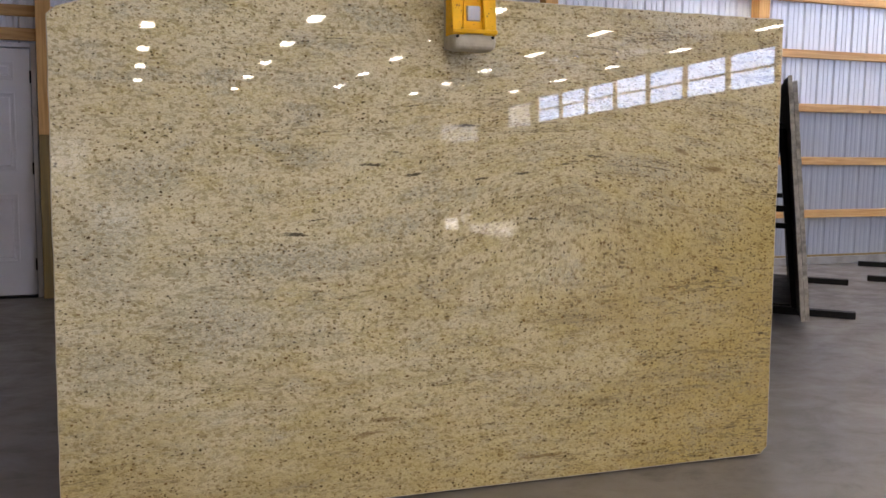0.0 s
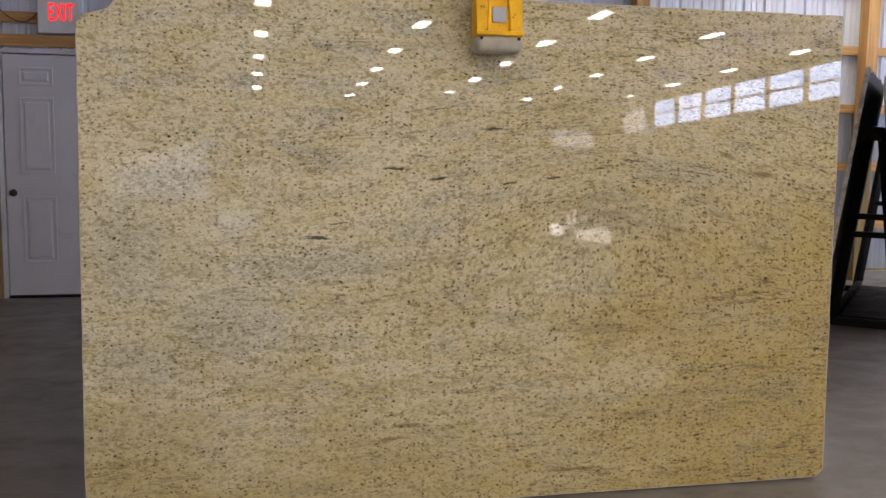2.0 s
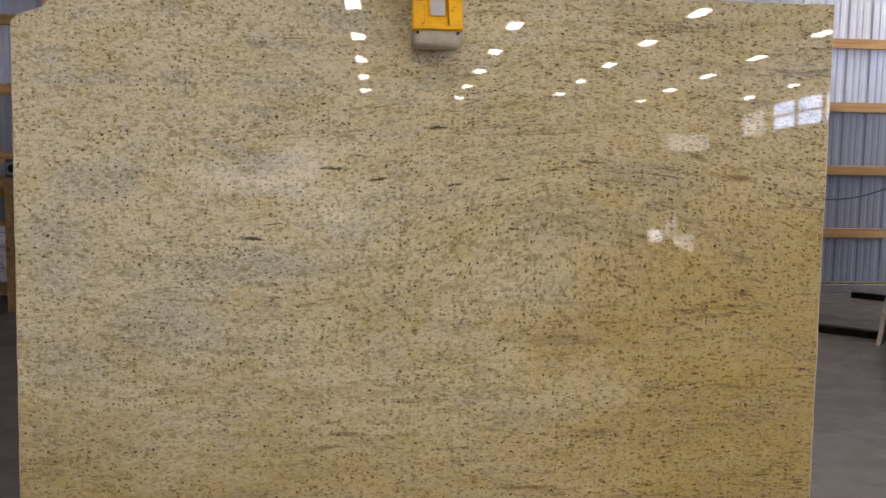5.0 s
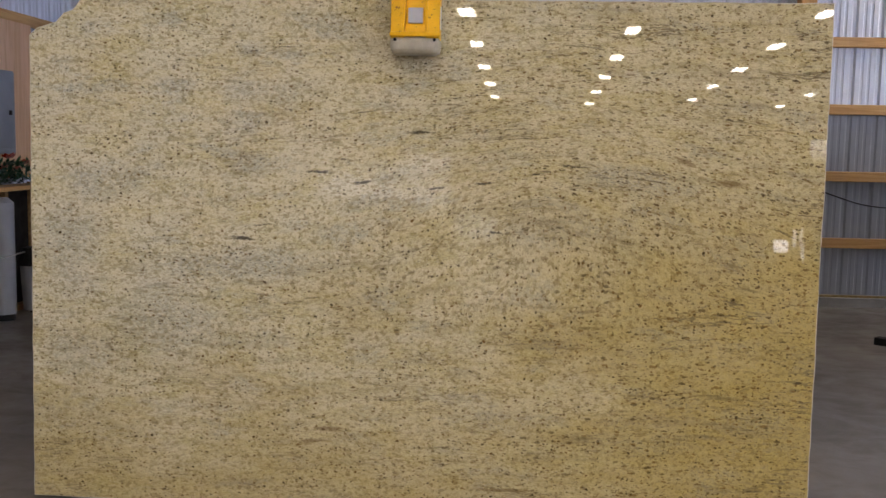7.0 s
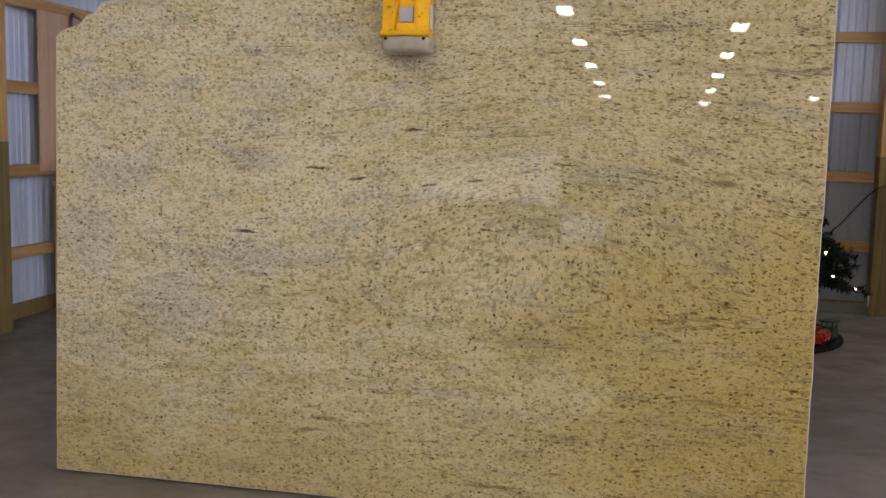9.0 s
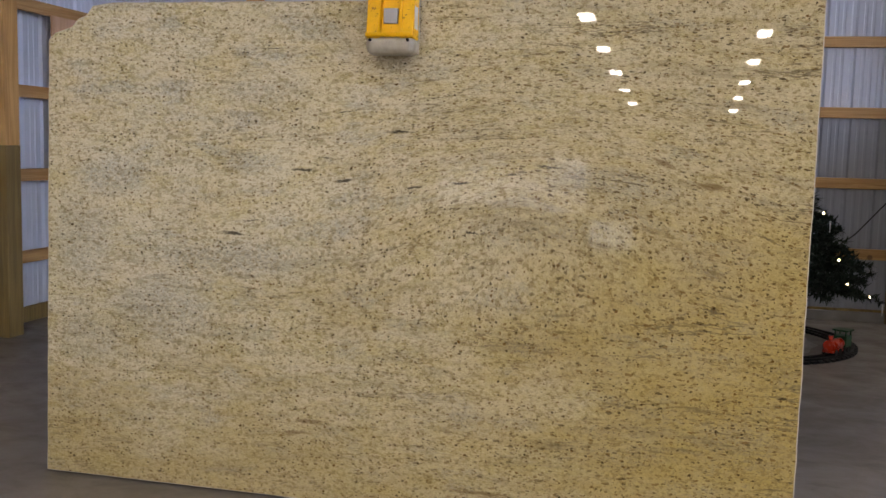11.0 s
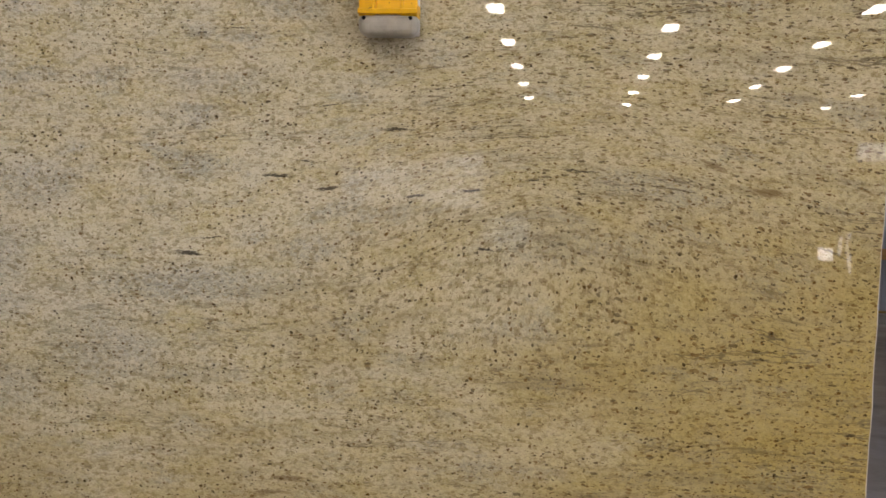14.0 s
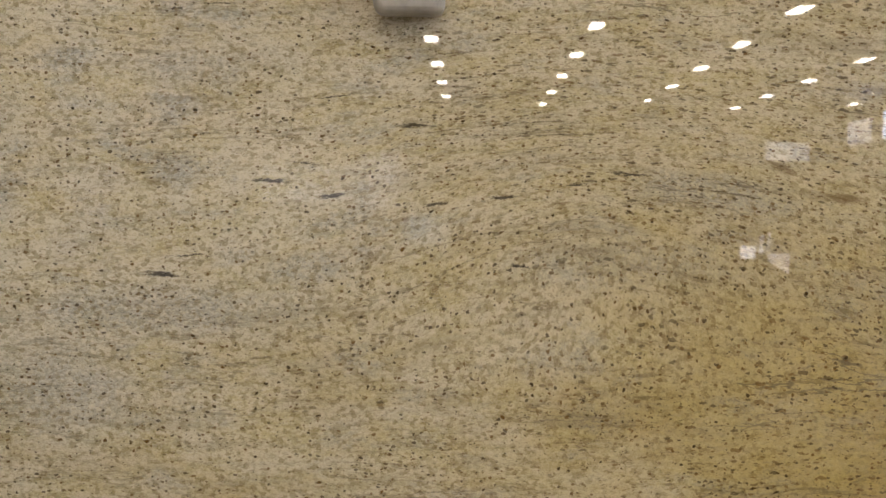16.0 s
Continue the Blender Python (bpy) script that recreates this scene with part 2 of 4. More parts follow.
def lumber(name, light, dark, axis=0):
    g = Mat(name, 0.65)
    s = [14.0, 14.0, 14.0]
    s[axis] = 0.7
    off = g.rnd()
    co = g.vadd(g.co, off, 7.0)
    n = g.noise(g.scaled(tuple(s), co), 1.6, 5, 0.6, 1.2)
    blot = g.noise(co, 1.3, 3)
    f = g.noise(g.scaled(tuple(v * 4 for v in s), co), 2.0, 3)
    col = g.mix(g.ramp(n, 0.36, 0.66), light, dark)
    col = g.mix(g.ramp(f, 0.55, 0.8, 0, 0.35), col, tuple(v * 0.5 for v in dark))
    d, c = g.voronoi(g.scaled((3.0, 3.0, 3.0), co), 1.0)
    col = g.mix(g.ramp(d, 0.085, 0.05, 0, 0.75), col, (0.10, 0.045, 0.02))
    col = g.mix(g.ramp(blot, 0.4, 0.75, 0, 0.3), col, tuple(v * 0.7 for v in light))
    g.set("Base Color", col)
    g.bump(n, 0.2, 0.002)
    return g.m


def plain(name, col, rough=0.5, metal=0.0, vary=0.25, scale=6.0, spec=0.5):
    g = Mat(name, rough, metal, spec)
    n = g.noise(g.co, scale, 5, 0.6)
    f = g.noise(g.co, scale * 14, 3)
    c = g.mix(g.ramp(n, 0.3, 0.75), col, tuple(v * (1 - vary) for v in col))
    c = g.mix(g.ramp(f, 0.55, 0.8, 0, vary), c, tuple(v * 0.55 for v in col))
    g.set("Base Color", c)
    g.set("Roughness", g.ramp(n, 0.3, 0.7, max(rough - 0.08, 0.02), min(rough + 0.1, 1)))
    return g.m


def glow(name, col, power, body=(0.8, 0.8, 0.8)):
    m = bpy.data.materials.new(name)
    m.use_nodes = True
    b = m.node_tree.nodes["Principled BSDF"]
    b.inputs["Base Color"].default_value = (*body, 1)
    b.inputs["Emission Color"].default_value = (*col, 1)
    b.inputs["Emission Strength"].default_value = power
    return m


GRANITE, SAWN = granite(), sawn_granite()
CONCRETE = concrete()
PALE = plain("pale_concrete", (0.30, 0.285, 0.26), 0.7, 0, 0.3, 5)
METAL, CEIL = sheet_metal("white_ribbed_steel", 0.70), sheet_metal("white_ceiling_steel", 0.58)
LOWER = sheet_metal("grey_coated_steel", 0.33)
BROWN = plain("brown_coated_steel", (0.115, 0.075, 0.045), 0.5, 0, 0.3, 3)
GIRT_X = lumber("pine_boards", (0.62, 0.375, 0.145), (0.45, 0.235, 0.075), 0)
GIRT_Y = lumber("pine_boards_side", (0.62, 0.375, 0.145), (0.45, 0.235, 0.075), 1)
POST = lumber("pine_posts", (0.68, 0.40, 0.14), (0.50, 0.265, 0.08), 2)
TREATED = lumber("treated_timber", (0.28, 0.195, 0.062), (0.18, 0.122, 0.042), 2)
PLY = lumber("plywood", (0.72, 0.46, 0.29), (0.60, 0.36, 0.20), 2)
DOORP = plain("white_door_paint", (0.60, 0.58, 0.60), 0.34, 0, 0.08, 3)
WHITE = plain("white_plastic", (0.75, 0.74, 0.72), 0.4, 0, 0.1, 5)
RED = plain("red_letters", (0.85, 0.05, 0.04), 0.4, 0, 0.05)
BLACK = plain("black_steel", (0.008, 0.007, 0.0065), 0.55, 0.0, 0.4, 8, 0.25)
def worn_enamel(name, col):
    """Enamel paint chipped to dark metal along a noisy pattern."""
    g = Mat(name, 0.45, 0, 0.3)
    n = g.noise(g.co, 16, 5, 0.65)
    f = g.noise(g.co, 60, 4, 0.7)
    c = g.mix(g.ramp(n, 0.35, 0.7), col, tuple(v * 0.82 for v in col))
    c = g.mix(g.ramp(f, 0.61, 0.68, 0, 0.85), c, (0.20, 0.06, 0.02))
    g.set("Base Color", c)
    g.set("Roughness", g.ramp(f, 0.3, 0.7, 0.32, 0.55))
    return g.m


YELLOW = worn_enamel("yellow_enamel", (0.90, 0.49, 0.002))
PAD = plain("grey_rubber", (0.44, 0.40, 0.31), 0.65, 0, 0.25, 18)
STEEL = plain("galvanised_steel", (0.55, 0.55, 0.56), 0.35, 0.7, 0.2, 9)
PLATE = plain("grey_label_plate", (0.42, 0.42, 0.45), 0.4, 0.3, 0.1, 20)
BOXGREY = plain("grey_enamel_box", (0.22, 0.245, 0.28), 0.4, 0.1, 0.12, 5)
NEEDLE = plain("green_needles", (0.006, 0.019, 0.008), 0.85, 0, 0.5, 9)
GREEN = plain("green_plastic", (0.012, 0.055, 0.02), 0.4, 0, 0.2)
ORANGE = plain("red_plastic", (0.42, 0.035, 0.014), 0.3, 0, 0.2)
RAG = plain("crumpled_paper", (0.5, 0.47, 0.47), 0.8, 0, 0.35, 7)
TANK = plain("grey_white_tank", (0.27, 0.275, 0.29), 0.4, 0, 0.15, 3)
CABLE = plain("black_cable", (0.02, 0.02, 0.02), 0.5, 0, 0.2)
BULB = glow("warm_bulbs", (1.0, 0.75, 0.4), 9.0)
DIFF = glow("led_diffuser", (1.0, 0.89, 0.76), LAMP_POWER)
SKYLITE = glow("translucent_panel", (0.53, 0.65, 1.0), STRIP_POWER)


# ---- mesh helpers ----
def box(bm, lo, hi, bevel=0.0, m=None):
    """Adds a box between two corners."""
    lo, hi = Vector(lo), Vector(hi)
    got = bmesh.ops.create_cube(bm, size=1.0)["verts"]
    bmesh.ops.transform(bm, matrix=Matrix.Translation((lo + hi) / 2) @ Matrix.Diagonal((*(hi - lo), 1)), verts=got)
    if bevel:
        es = list({e for v in got for e in v.link_edges})
        out = bmesh.ops.bevel(bm, geom=es, offset=bevel, segments=2, affect="EDGES", profile=0.5)
        got = list({v for f in out["faces"] for v in f.verts} | {v for v in got if v.is_valid})
    if m:
        bmesh.ops.transform(bm, matrix=m, verts=[v for v in got if v.is_valid])
    return got


def rod(bm, a, b, r0, r1=None, seg=10):
    """Adds a tapered rod from a to b."""
    a, b = Vector(a), Vector(b)
    got = bmesh.ops.create_cone(bm, cap_ends=True, segments=seg, radius1=r0, radius2=r0 if r1 is None else r1, depth=(b - a).length)["verts"]
    turn = (b - a).to_track_quat("Z", "Y").to_matrix().to_4x4()
    bmesh.ops.transform(bm, matrix=Matrix.Translation((a + b) / 2) @ turn, verts=got)
    return got


def part(name, bm, mat, parent=None, label="", smooth=False):
    me = bpy.data.meshes.new(name)
    bmesh.ops.recalc_face_normals(bm, faces=bm.faces[:])
    bm.to_mesh(me)
    bm.free()
    for m in mat if isinstance(mat, (list, tuple)) else [mat]:
        me.materials.append(m)
    if smooth:
        for p in me.polygons:
            p.use_smooth = True
    ob = new(name, me)
    if parent:
        ob.parent = parent
    return tagged(ob, label)


def block(name, lo, hi, mat, parent=None, bevel=0.004, label=""):
    bm = bmesh.new()
    box(bm, lo, hi, bevel)
    return part(name, bm, mat, parent, label)


def thing(name, label, category, group="", kind="", at=(0, 0, 0), rz=0):
    ob = tagged(new(name), label, category, group, kind)
    ob.matrix_basis = pose(*at, 0, 0, rz)
    return ob


def wire(name, pts, r, mat, parent=None, label=""):
    cu = bpy.data.curves.new(name, "CURVE")
    cu.dimensions, cu.bevel_depth, cu.bevel_resolution = "3D", r, 2
    sp = cu.splines.new("NURBS")
    sp.points.add(len(pts) - 1)
    for p, q in zip(sp.points, pts):
        p.co = (*q, 1)
    sp.use_endpoint_u, sp.order_u = True, 3
    tmp = bpy.data.objects.new(name, cu)
    me = bpy.data.meshes.new_from_object(tmp)
    bpy.data.objects.remove(tmp)
    me.materials.append(mat)
    ob = new(name, me)
    if parent:
        ob.parent = parent
    return tagged(ob, label)


def plate(outline, depth):
    """A closed slab: an outline, the same outline moved by depth, and the rim between."""
    bm = bmesh.new()
    a = [bm.verts.new(p) for p in outline]
    b = [bm.verts.new(Vector(p) + Vector(depth)) for p in outline]
    bm.faces.new(a), bm.faces.new(b[::-1])
    for k in range(len(a)):
        q = (k + 1) % len(a)
        bm.faces.new((a[q], a[k], b[k], b[q]))
    bmesh.ops.recalc_face_normals(bm, faces=bm.faces[:])
    return bm


# ---- the building ----
NORTH, SOUTH, WEST, EAST, TOP = 8.74, -23.0, -2.30, 12.5, 4.40
GIRTS = (0.58, 1.18, 1.775, 2.365, 2.97, 3.57, 4.17)
GIRTS_W = (0.50, 1.11, 1.725, 2.355, 2.97, 3.57, 4.17)

bm = bmesh.new()
box(bm, (WEST - 0.3, SOUTH - 0.3, -0.2), (EAST + 0.3, NORTH + 0.3, 0.0))
tagged(part("floor", bm, CONCRETE), "smooth grey sealed concrete floor with stains", "floor", kind="structure")


def ribbed_sheet(name, width, height, parent, m, mat=METAL):
    """A ribbed steel sheet: a tall rib at each 0.229 m and two low ones between, seen from the hollow side; it stands along x, its face to -y."""
    xs, x = [], 0.0
    while x < width - 0.01:
        for dx, d in ((0, 0.004), (0.016, 0.019), (0.042, 0.019), (0.058, 0.0), (0.100, 0.0), (0.106, 0.006), (0.124, 0.006), (0.130, 0.0),
                      (0.160, 0.0), (0.166, 0.006), (0.184, 0.006), (0.190, 0.0)):
            if x + dx <= width:
                xs.append((x + dx, d))
        x += 0.229
    xs.append((width, 0.0))
    verts = [(a, d, z) for a, d in xs for z in (0, height)] + [(a, d + 0.004, z) for a, d in xs for z in (0, height)]
    n = len(xs) * 2
    faces = [(2 * i, 2 * i + 2, 2 * i + 3, 2 * i + 1) for i in range(len(xs) - 1)]
    faces += [(n + 2 * i + 1, n + 2 * i + 3, n + 2 * i + 2, n + 2 * i) for i in range(len(xs) - 1)]
    me = bpy.data.meshes.new(name)
    me.from_pydata(verts, [], faces)
    me.materials.append(mat)
    ob = new(name, me)
    ob.parent = parent
    ob.matrix_basis = m
    return ob


def clad_wall(name, label, length, origin, rz, top=TOP, bottom=0.09, step=0.916, wainscot=0.0, sheet=METAL):
    """A wall of ribbed sheets with a solid back, standing along its own x from the origin; a wainscot is a lower row of grey-backed sheets."""
    w = thing(name, label, "wall", kind="structure", at=origin, rz=rz)
    block("backing", (0, 0.03, 0), (length, 0.13, top), CEIL, w, 0)
    rows = [(bottom, wainscot, LOWER, 0.5), (wainscot, top, sheet, 1.0)] if wainscot else [(bottom, top, sheet, 1.0)]
    for low, high, mat, depth in rows:
        x, first = 0.0, None
        while x < length - 0.02:
            wd = min(step, length - x)
            place = Matrix.Translation((x, 0, low)) @ Matrix.Diagonal((1, depth, 1, 1))
            if first and abs(wd - step) < 1e-6:
                ob = first.copy()
                scene.collection.objects.link(ob)
                ob.matrix_basis = place
            else:
                ob = ribbed_sheet("metal_panel", wd, high - low, w, place, mat)
                first = first or ob
            x += step
    return w


def board(w, name, lo, hi, mat, label=""):
    return block(name, lo, hi, mat, w, 0.004, label)


# north wall: door bay between two posts
DOOR0, DOOR1 = -1.372, -0.295
wn = clad_wall("wall_north", "white ribbed steel wall, grey below, with pine boards and posts", EAST - WEST, (WEST, NORTH, 0), 0, wainscot=1.775)
X = lambda x: x - WEST
for z in GIRTS:
    spans = ((WEST + 0.01, -1.50), (-0.17, EAST - 0.02)) if z < 2.2 else ((WEST + 0.01, EAST - 0.02),)
    for a, b in spans:
        board(wn, "girt", (X(a), -0.042, z - 0.045), (X(b), -0.003, z + 0.045), GIRT_X)
board(wn, "girt", (X(-1.50), -0.042, 2.125), (X(-0.17), -0.003, 2.225), GIRT_X, "pine header over the door")
for a, b in ((WEST + 0.01, -1.50), (-0.17, EAST - 0.02)):
    board(wn, "skirt_board", (X(a), -0.030, 0.0), (X(b), -0.003, 0.105), TREATED, "low treated skirt board")
    # added low strip stands in for the pale lit floor along the wall
    board(wn, "floor_edge_strip", (X(a), -0.075, 0.0), (X(b), -0.032, 0.085), PALE, "low pale concrete strip added for the lit edge of the floor")
for px0, px1 in ((-1.50, -1.373), (-0.285, -0.17), (4.30, 4.435), (6.83, 6.97), (9.4, 9.54), (11.9, 12.04)):
    board(wn, "post", (X(px0), -0.18, 1.36), (X(px1), -0.044, TOP), POST)
    board(wn, "post", (X(px0) - 0.002, -0.182, 0.0), (X(px1) + 0.002, -0.044, 1.36), TREATED, "treated lower half of the post")

# west wall
ww = clad_wall("wall_west", "white ribbed steel wall with pine boards and posts", NORTH - SOUTH, (WEST, SOUTH, 0), 90)
Y = lambda y: y - SOUTH
for z in GIRTS_W:
    board(ww, "girt", (Y(SOUTH + 0.02), -0.085, z - 0.045), (Y(NORTH - 0.05), -0.045, z + 0.045), GIRT_X)
board(ww, "skirt_board", (Y(SOUTH + 0.02), -0.06, 0.0), (Y(NORTH - 0.08), -0.045, 0.12), TREATED)
for y in (5.72, 3.1, 0.6, -2.0, -4.6, -7.2, -9.8, -12.4, -15.0, -17.6, -20.2):
    board(ww, "post", (Y(y), -0.325, 1.33), (Y(y) + 0.15, -0.175, TOP), POST)
    board(ww, "post", (Y(y) - 0.002, -0.327, 0.0), (Y(y) + 0.152, -0.175, 1.33), TREATED, "treated lower half of the post")
    board(ww, "blocking", (Y(y) + 0.02, -0.175, 0.3), (Y(y) + 0.13, -0.087, TOP), POST)

# south wall and east wall with its strip of translucent panels under the eave
ws = clad_wall("wall_south", "brown ribbed steel end wall with pine boards", EAST - WEST, (EAST, SOUTH, 0), 180, sheet=BROWN)
for z in GIRTS:
    board(ws, "girt", (0.02, -0.042, z - 0.045), (EAST - WEST - 0.02, -0.003, z + 0.045), GIRT_X)
STRIP0, STRIP1 = 3.27, 3.99
we = clad_wall("wall_east", "white ribbed steel wall with a high strip of translucent panels", NORTH - SOUTH, (EAST, NORTH, 0), -90, top=STRIP0, bottom=0.09)
block("upper_wall", (0, 0.0, STRIP1), (NORTH - SOUTH, 0.13, TOP), METAL, we, 0)
E_ = lambda y: NORTH - y
for z in (0.58, 1.18, 1.775, 2.365, 2.97):
    board(we, "girt", (0.02, -0.042, z - 0.045), (NORTH - SOUTH - 0.02, -0.003, z + 0.045), GIRT_X)
board(we, "girt", (0.02, -0.02, STRIP0 + 0.33), (NORTH - SOUTH - 0.02, 0.02, STRIP0 + 0.38), GIRT_X)
y, cells = -20.4, []
while y < 8.5:
    cells.append(y)
    y += 1.63
for y in cells:
    board(we, "post", (E_(y) - 0.07, -0.03, 0.0 if (cells.index(y) % 2) else 2.97), (E_(y) + 0.07, 0.028, TOP), POST)
for a, b in zip(cells, cells[1:] + [NORTH]):
    block("glowing_pane", (E_(b) + 0.02, 0.04, STRIP0), (E_(a) - 0.02, 0.05, STRIP1), SKYLITE, we, 0, "daylit translucent pane")
# two dim glowing panes added for the faint ghosts beside the strip's reflection
DIM = glow("dim_ghost_panel", (0.95, 0.88, 0.94), 4.6)
block("glowing_pane", (E_(-21.0), -0.045, STRIP0 - 0.05), (E_(-22.6), -0.004, STRIP1 - 0.1), DIM, we, 0, "added dim glowing pane for a faint ghost beside the strip")
block("glowing_pane", (EAST - 11.5, -0.06, 2.75), (EAST - 10.2, -0.044, 3.30), glow("dimmer_ghost_panel", (0.95, 0.88, 0.94), 2.8), ws, 0, "added dim glowing pane for a faint ghost beside the strip")
# glowing pane added low down for a pale square in the slab's reflection
block("glowing_pane", (EAST - 0.75, -0.06, 0.03), (EAST + 0.55, -0.044, 0.82), glow("low_glow_pane", (0.75, 0.85, 1.0), 1.1), ws, 0, "added low glowing pane for a pale square of reflection")
# glowing panes added to give the slab its hazy patch of reflection
HAZE = glow("haze_glow_pane", (0.92, 0.88, 1.0), 1.25)
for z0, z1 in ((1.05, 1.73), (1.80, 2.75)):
    block("glowing_pane", (EAST + 0.70, -0.06, z0), (EAST + 1.95, -0.044, z1), HAZE, ws, 0, "added glowing pane for a hazy reflection")
# unseen glowing sheets added along the wall, to carry the haze on
FAINT = glow("faint_glow_sheet", (0.92, 0.88, 1.0), 1.05)
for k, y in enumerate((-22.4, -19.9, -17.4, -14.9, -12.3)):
    block("glow_sheet", (Y(y), -0.345, 1.20 + 0.02 * (k % 2)), (Y(y) + 2.45, -0.332, 2.32 - 0.13 * k), FAINT, ww, 0, "added faintly glowing sheet before the posts, for a hazy reflection")
block("upper_wall", (E_(-20.4), 0.0, STRIP0), (NORTH - SOUTH, 0.13, STRIP1), METAL, we, 0)

bm = bmesh.new()
box(bm, (WEST - 0.2, SOUTH - 0.2, TOP), (EAST + 0.2, NORTH + 0.2, TOP + 0.12))
for i in range(60):
    yy = SOUTH + 0.3 + i * 0.53
    box(bm, (WEST, yy, TOP - 0.015), (EAST, yy + 0.03, TOP + 0.01))
tagged(part("ceiling", bm, CEIL), "white steel ceiling with low ribs", "ceiling", kind="structure")


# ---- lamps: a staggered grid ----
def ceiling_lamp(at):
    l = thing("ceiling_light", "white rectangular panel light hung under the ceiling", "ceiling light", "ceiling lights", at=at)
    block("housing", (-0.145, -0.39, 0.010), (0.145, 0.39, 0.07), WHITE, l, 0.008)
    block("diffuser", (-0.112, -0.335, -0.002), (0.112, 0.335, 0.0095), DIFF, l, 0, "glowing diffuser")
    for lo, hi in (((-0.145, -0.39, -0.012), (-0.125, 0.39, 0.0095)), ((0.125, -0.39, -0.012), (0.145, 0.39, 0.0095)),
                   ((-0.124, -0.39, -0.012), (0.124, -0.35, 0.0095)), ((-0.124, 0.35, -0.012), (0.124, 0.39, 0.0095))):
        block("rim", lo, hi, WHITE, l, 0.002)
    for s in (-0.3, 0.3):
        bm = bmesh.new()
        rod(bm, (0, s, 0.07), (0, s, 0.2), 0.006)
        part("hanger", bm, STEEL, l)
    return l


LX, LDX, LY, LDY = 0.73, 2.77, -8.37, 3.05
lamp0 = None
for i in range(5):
    # last two columns have an added unseen row that lights the right side
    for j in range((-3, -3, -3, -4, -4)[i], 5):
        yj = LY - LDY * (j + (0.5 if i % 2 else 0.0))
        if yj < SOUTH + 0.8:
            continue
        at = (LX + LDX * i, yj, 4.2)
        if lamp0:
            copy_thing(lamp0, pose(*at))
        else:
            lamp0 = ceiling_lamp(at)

# two unseen lamps added off the grid to brighten the upper north wall
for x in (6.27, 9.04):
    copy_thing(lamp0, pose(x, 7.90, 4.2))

# ---- the hanging granite slab ----
SLOPE, LEANING = -0.018, 0.0296
slab_m = Matrix.Translation((0, 3.4245, 0)) @ Matrix.Rotation(math.atan(SLOPE), 4, "Z") @ Matrix.Rotation(-math.atan(LEANING), 4, "X")


def slab_outline():
    """The outline in the slab's own plane: sawn edges with small flaws, a broken upper corner and a clipped lower one."""
    rng = random.Random(4)
    corners = [(-0.088, 0.008), (2.826, 0.008), (2.862, 0.042), (2.868, 1.925), (0.20, 1.930), (0.115, 1.918), (0.085, 1.880), (0.05, 1.868), (0.02, 1.835), (-0.055, 1.812), (-0.085, 1.785)]
    out = []
    for (ax, az), (bx, bz) in zip(corners, corners[1:] + corners[:1]):
        n = max(1, int(math.hypot(bx - ax, bz - az) / 0.06))
        for k in range(n):
            f = k / n
            j = 0.0015 if k else 0.0
            out.append((ax + (bx - ax) * f + rng.uniform(-j, j), az + (bz - az) * f + rng.uniform(-j, j) * (0 if az < 0.02 and bz < 0.02 else 1)))
    return out


slab = thing("granite_slab", "polished cream granite slab with grey and brown specks, standing upright", "stone slab")
slab.matrix_basis = slab_m
bm = plate([(x, 0.0, z) for x, z in slab_outline()], (0, 0.030, 0))
bmesh.ops.bevel(bm, geom=[e for e in bm.edges if abs(e.verts[0].co.y) < 1e-6 and abs(e.verts[1].co.y) < 1e-6], offset=0.004, segments=2, affect="EDGES", profile=0.5)
bm.normal_update()
for f in bm.faces:
    f.material_index = 0 if abs(f.normal.y) > 0.98 else 1
part("stone", bm, [GRANITE, SAWN], slab)


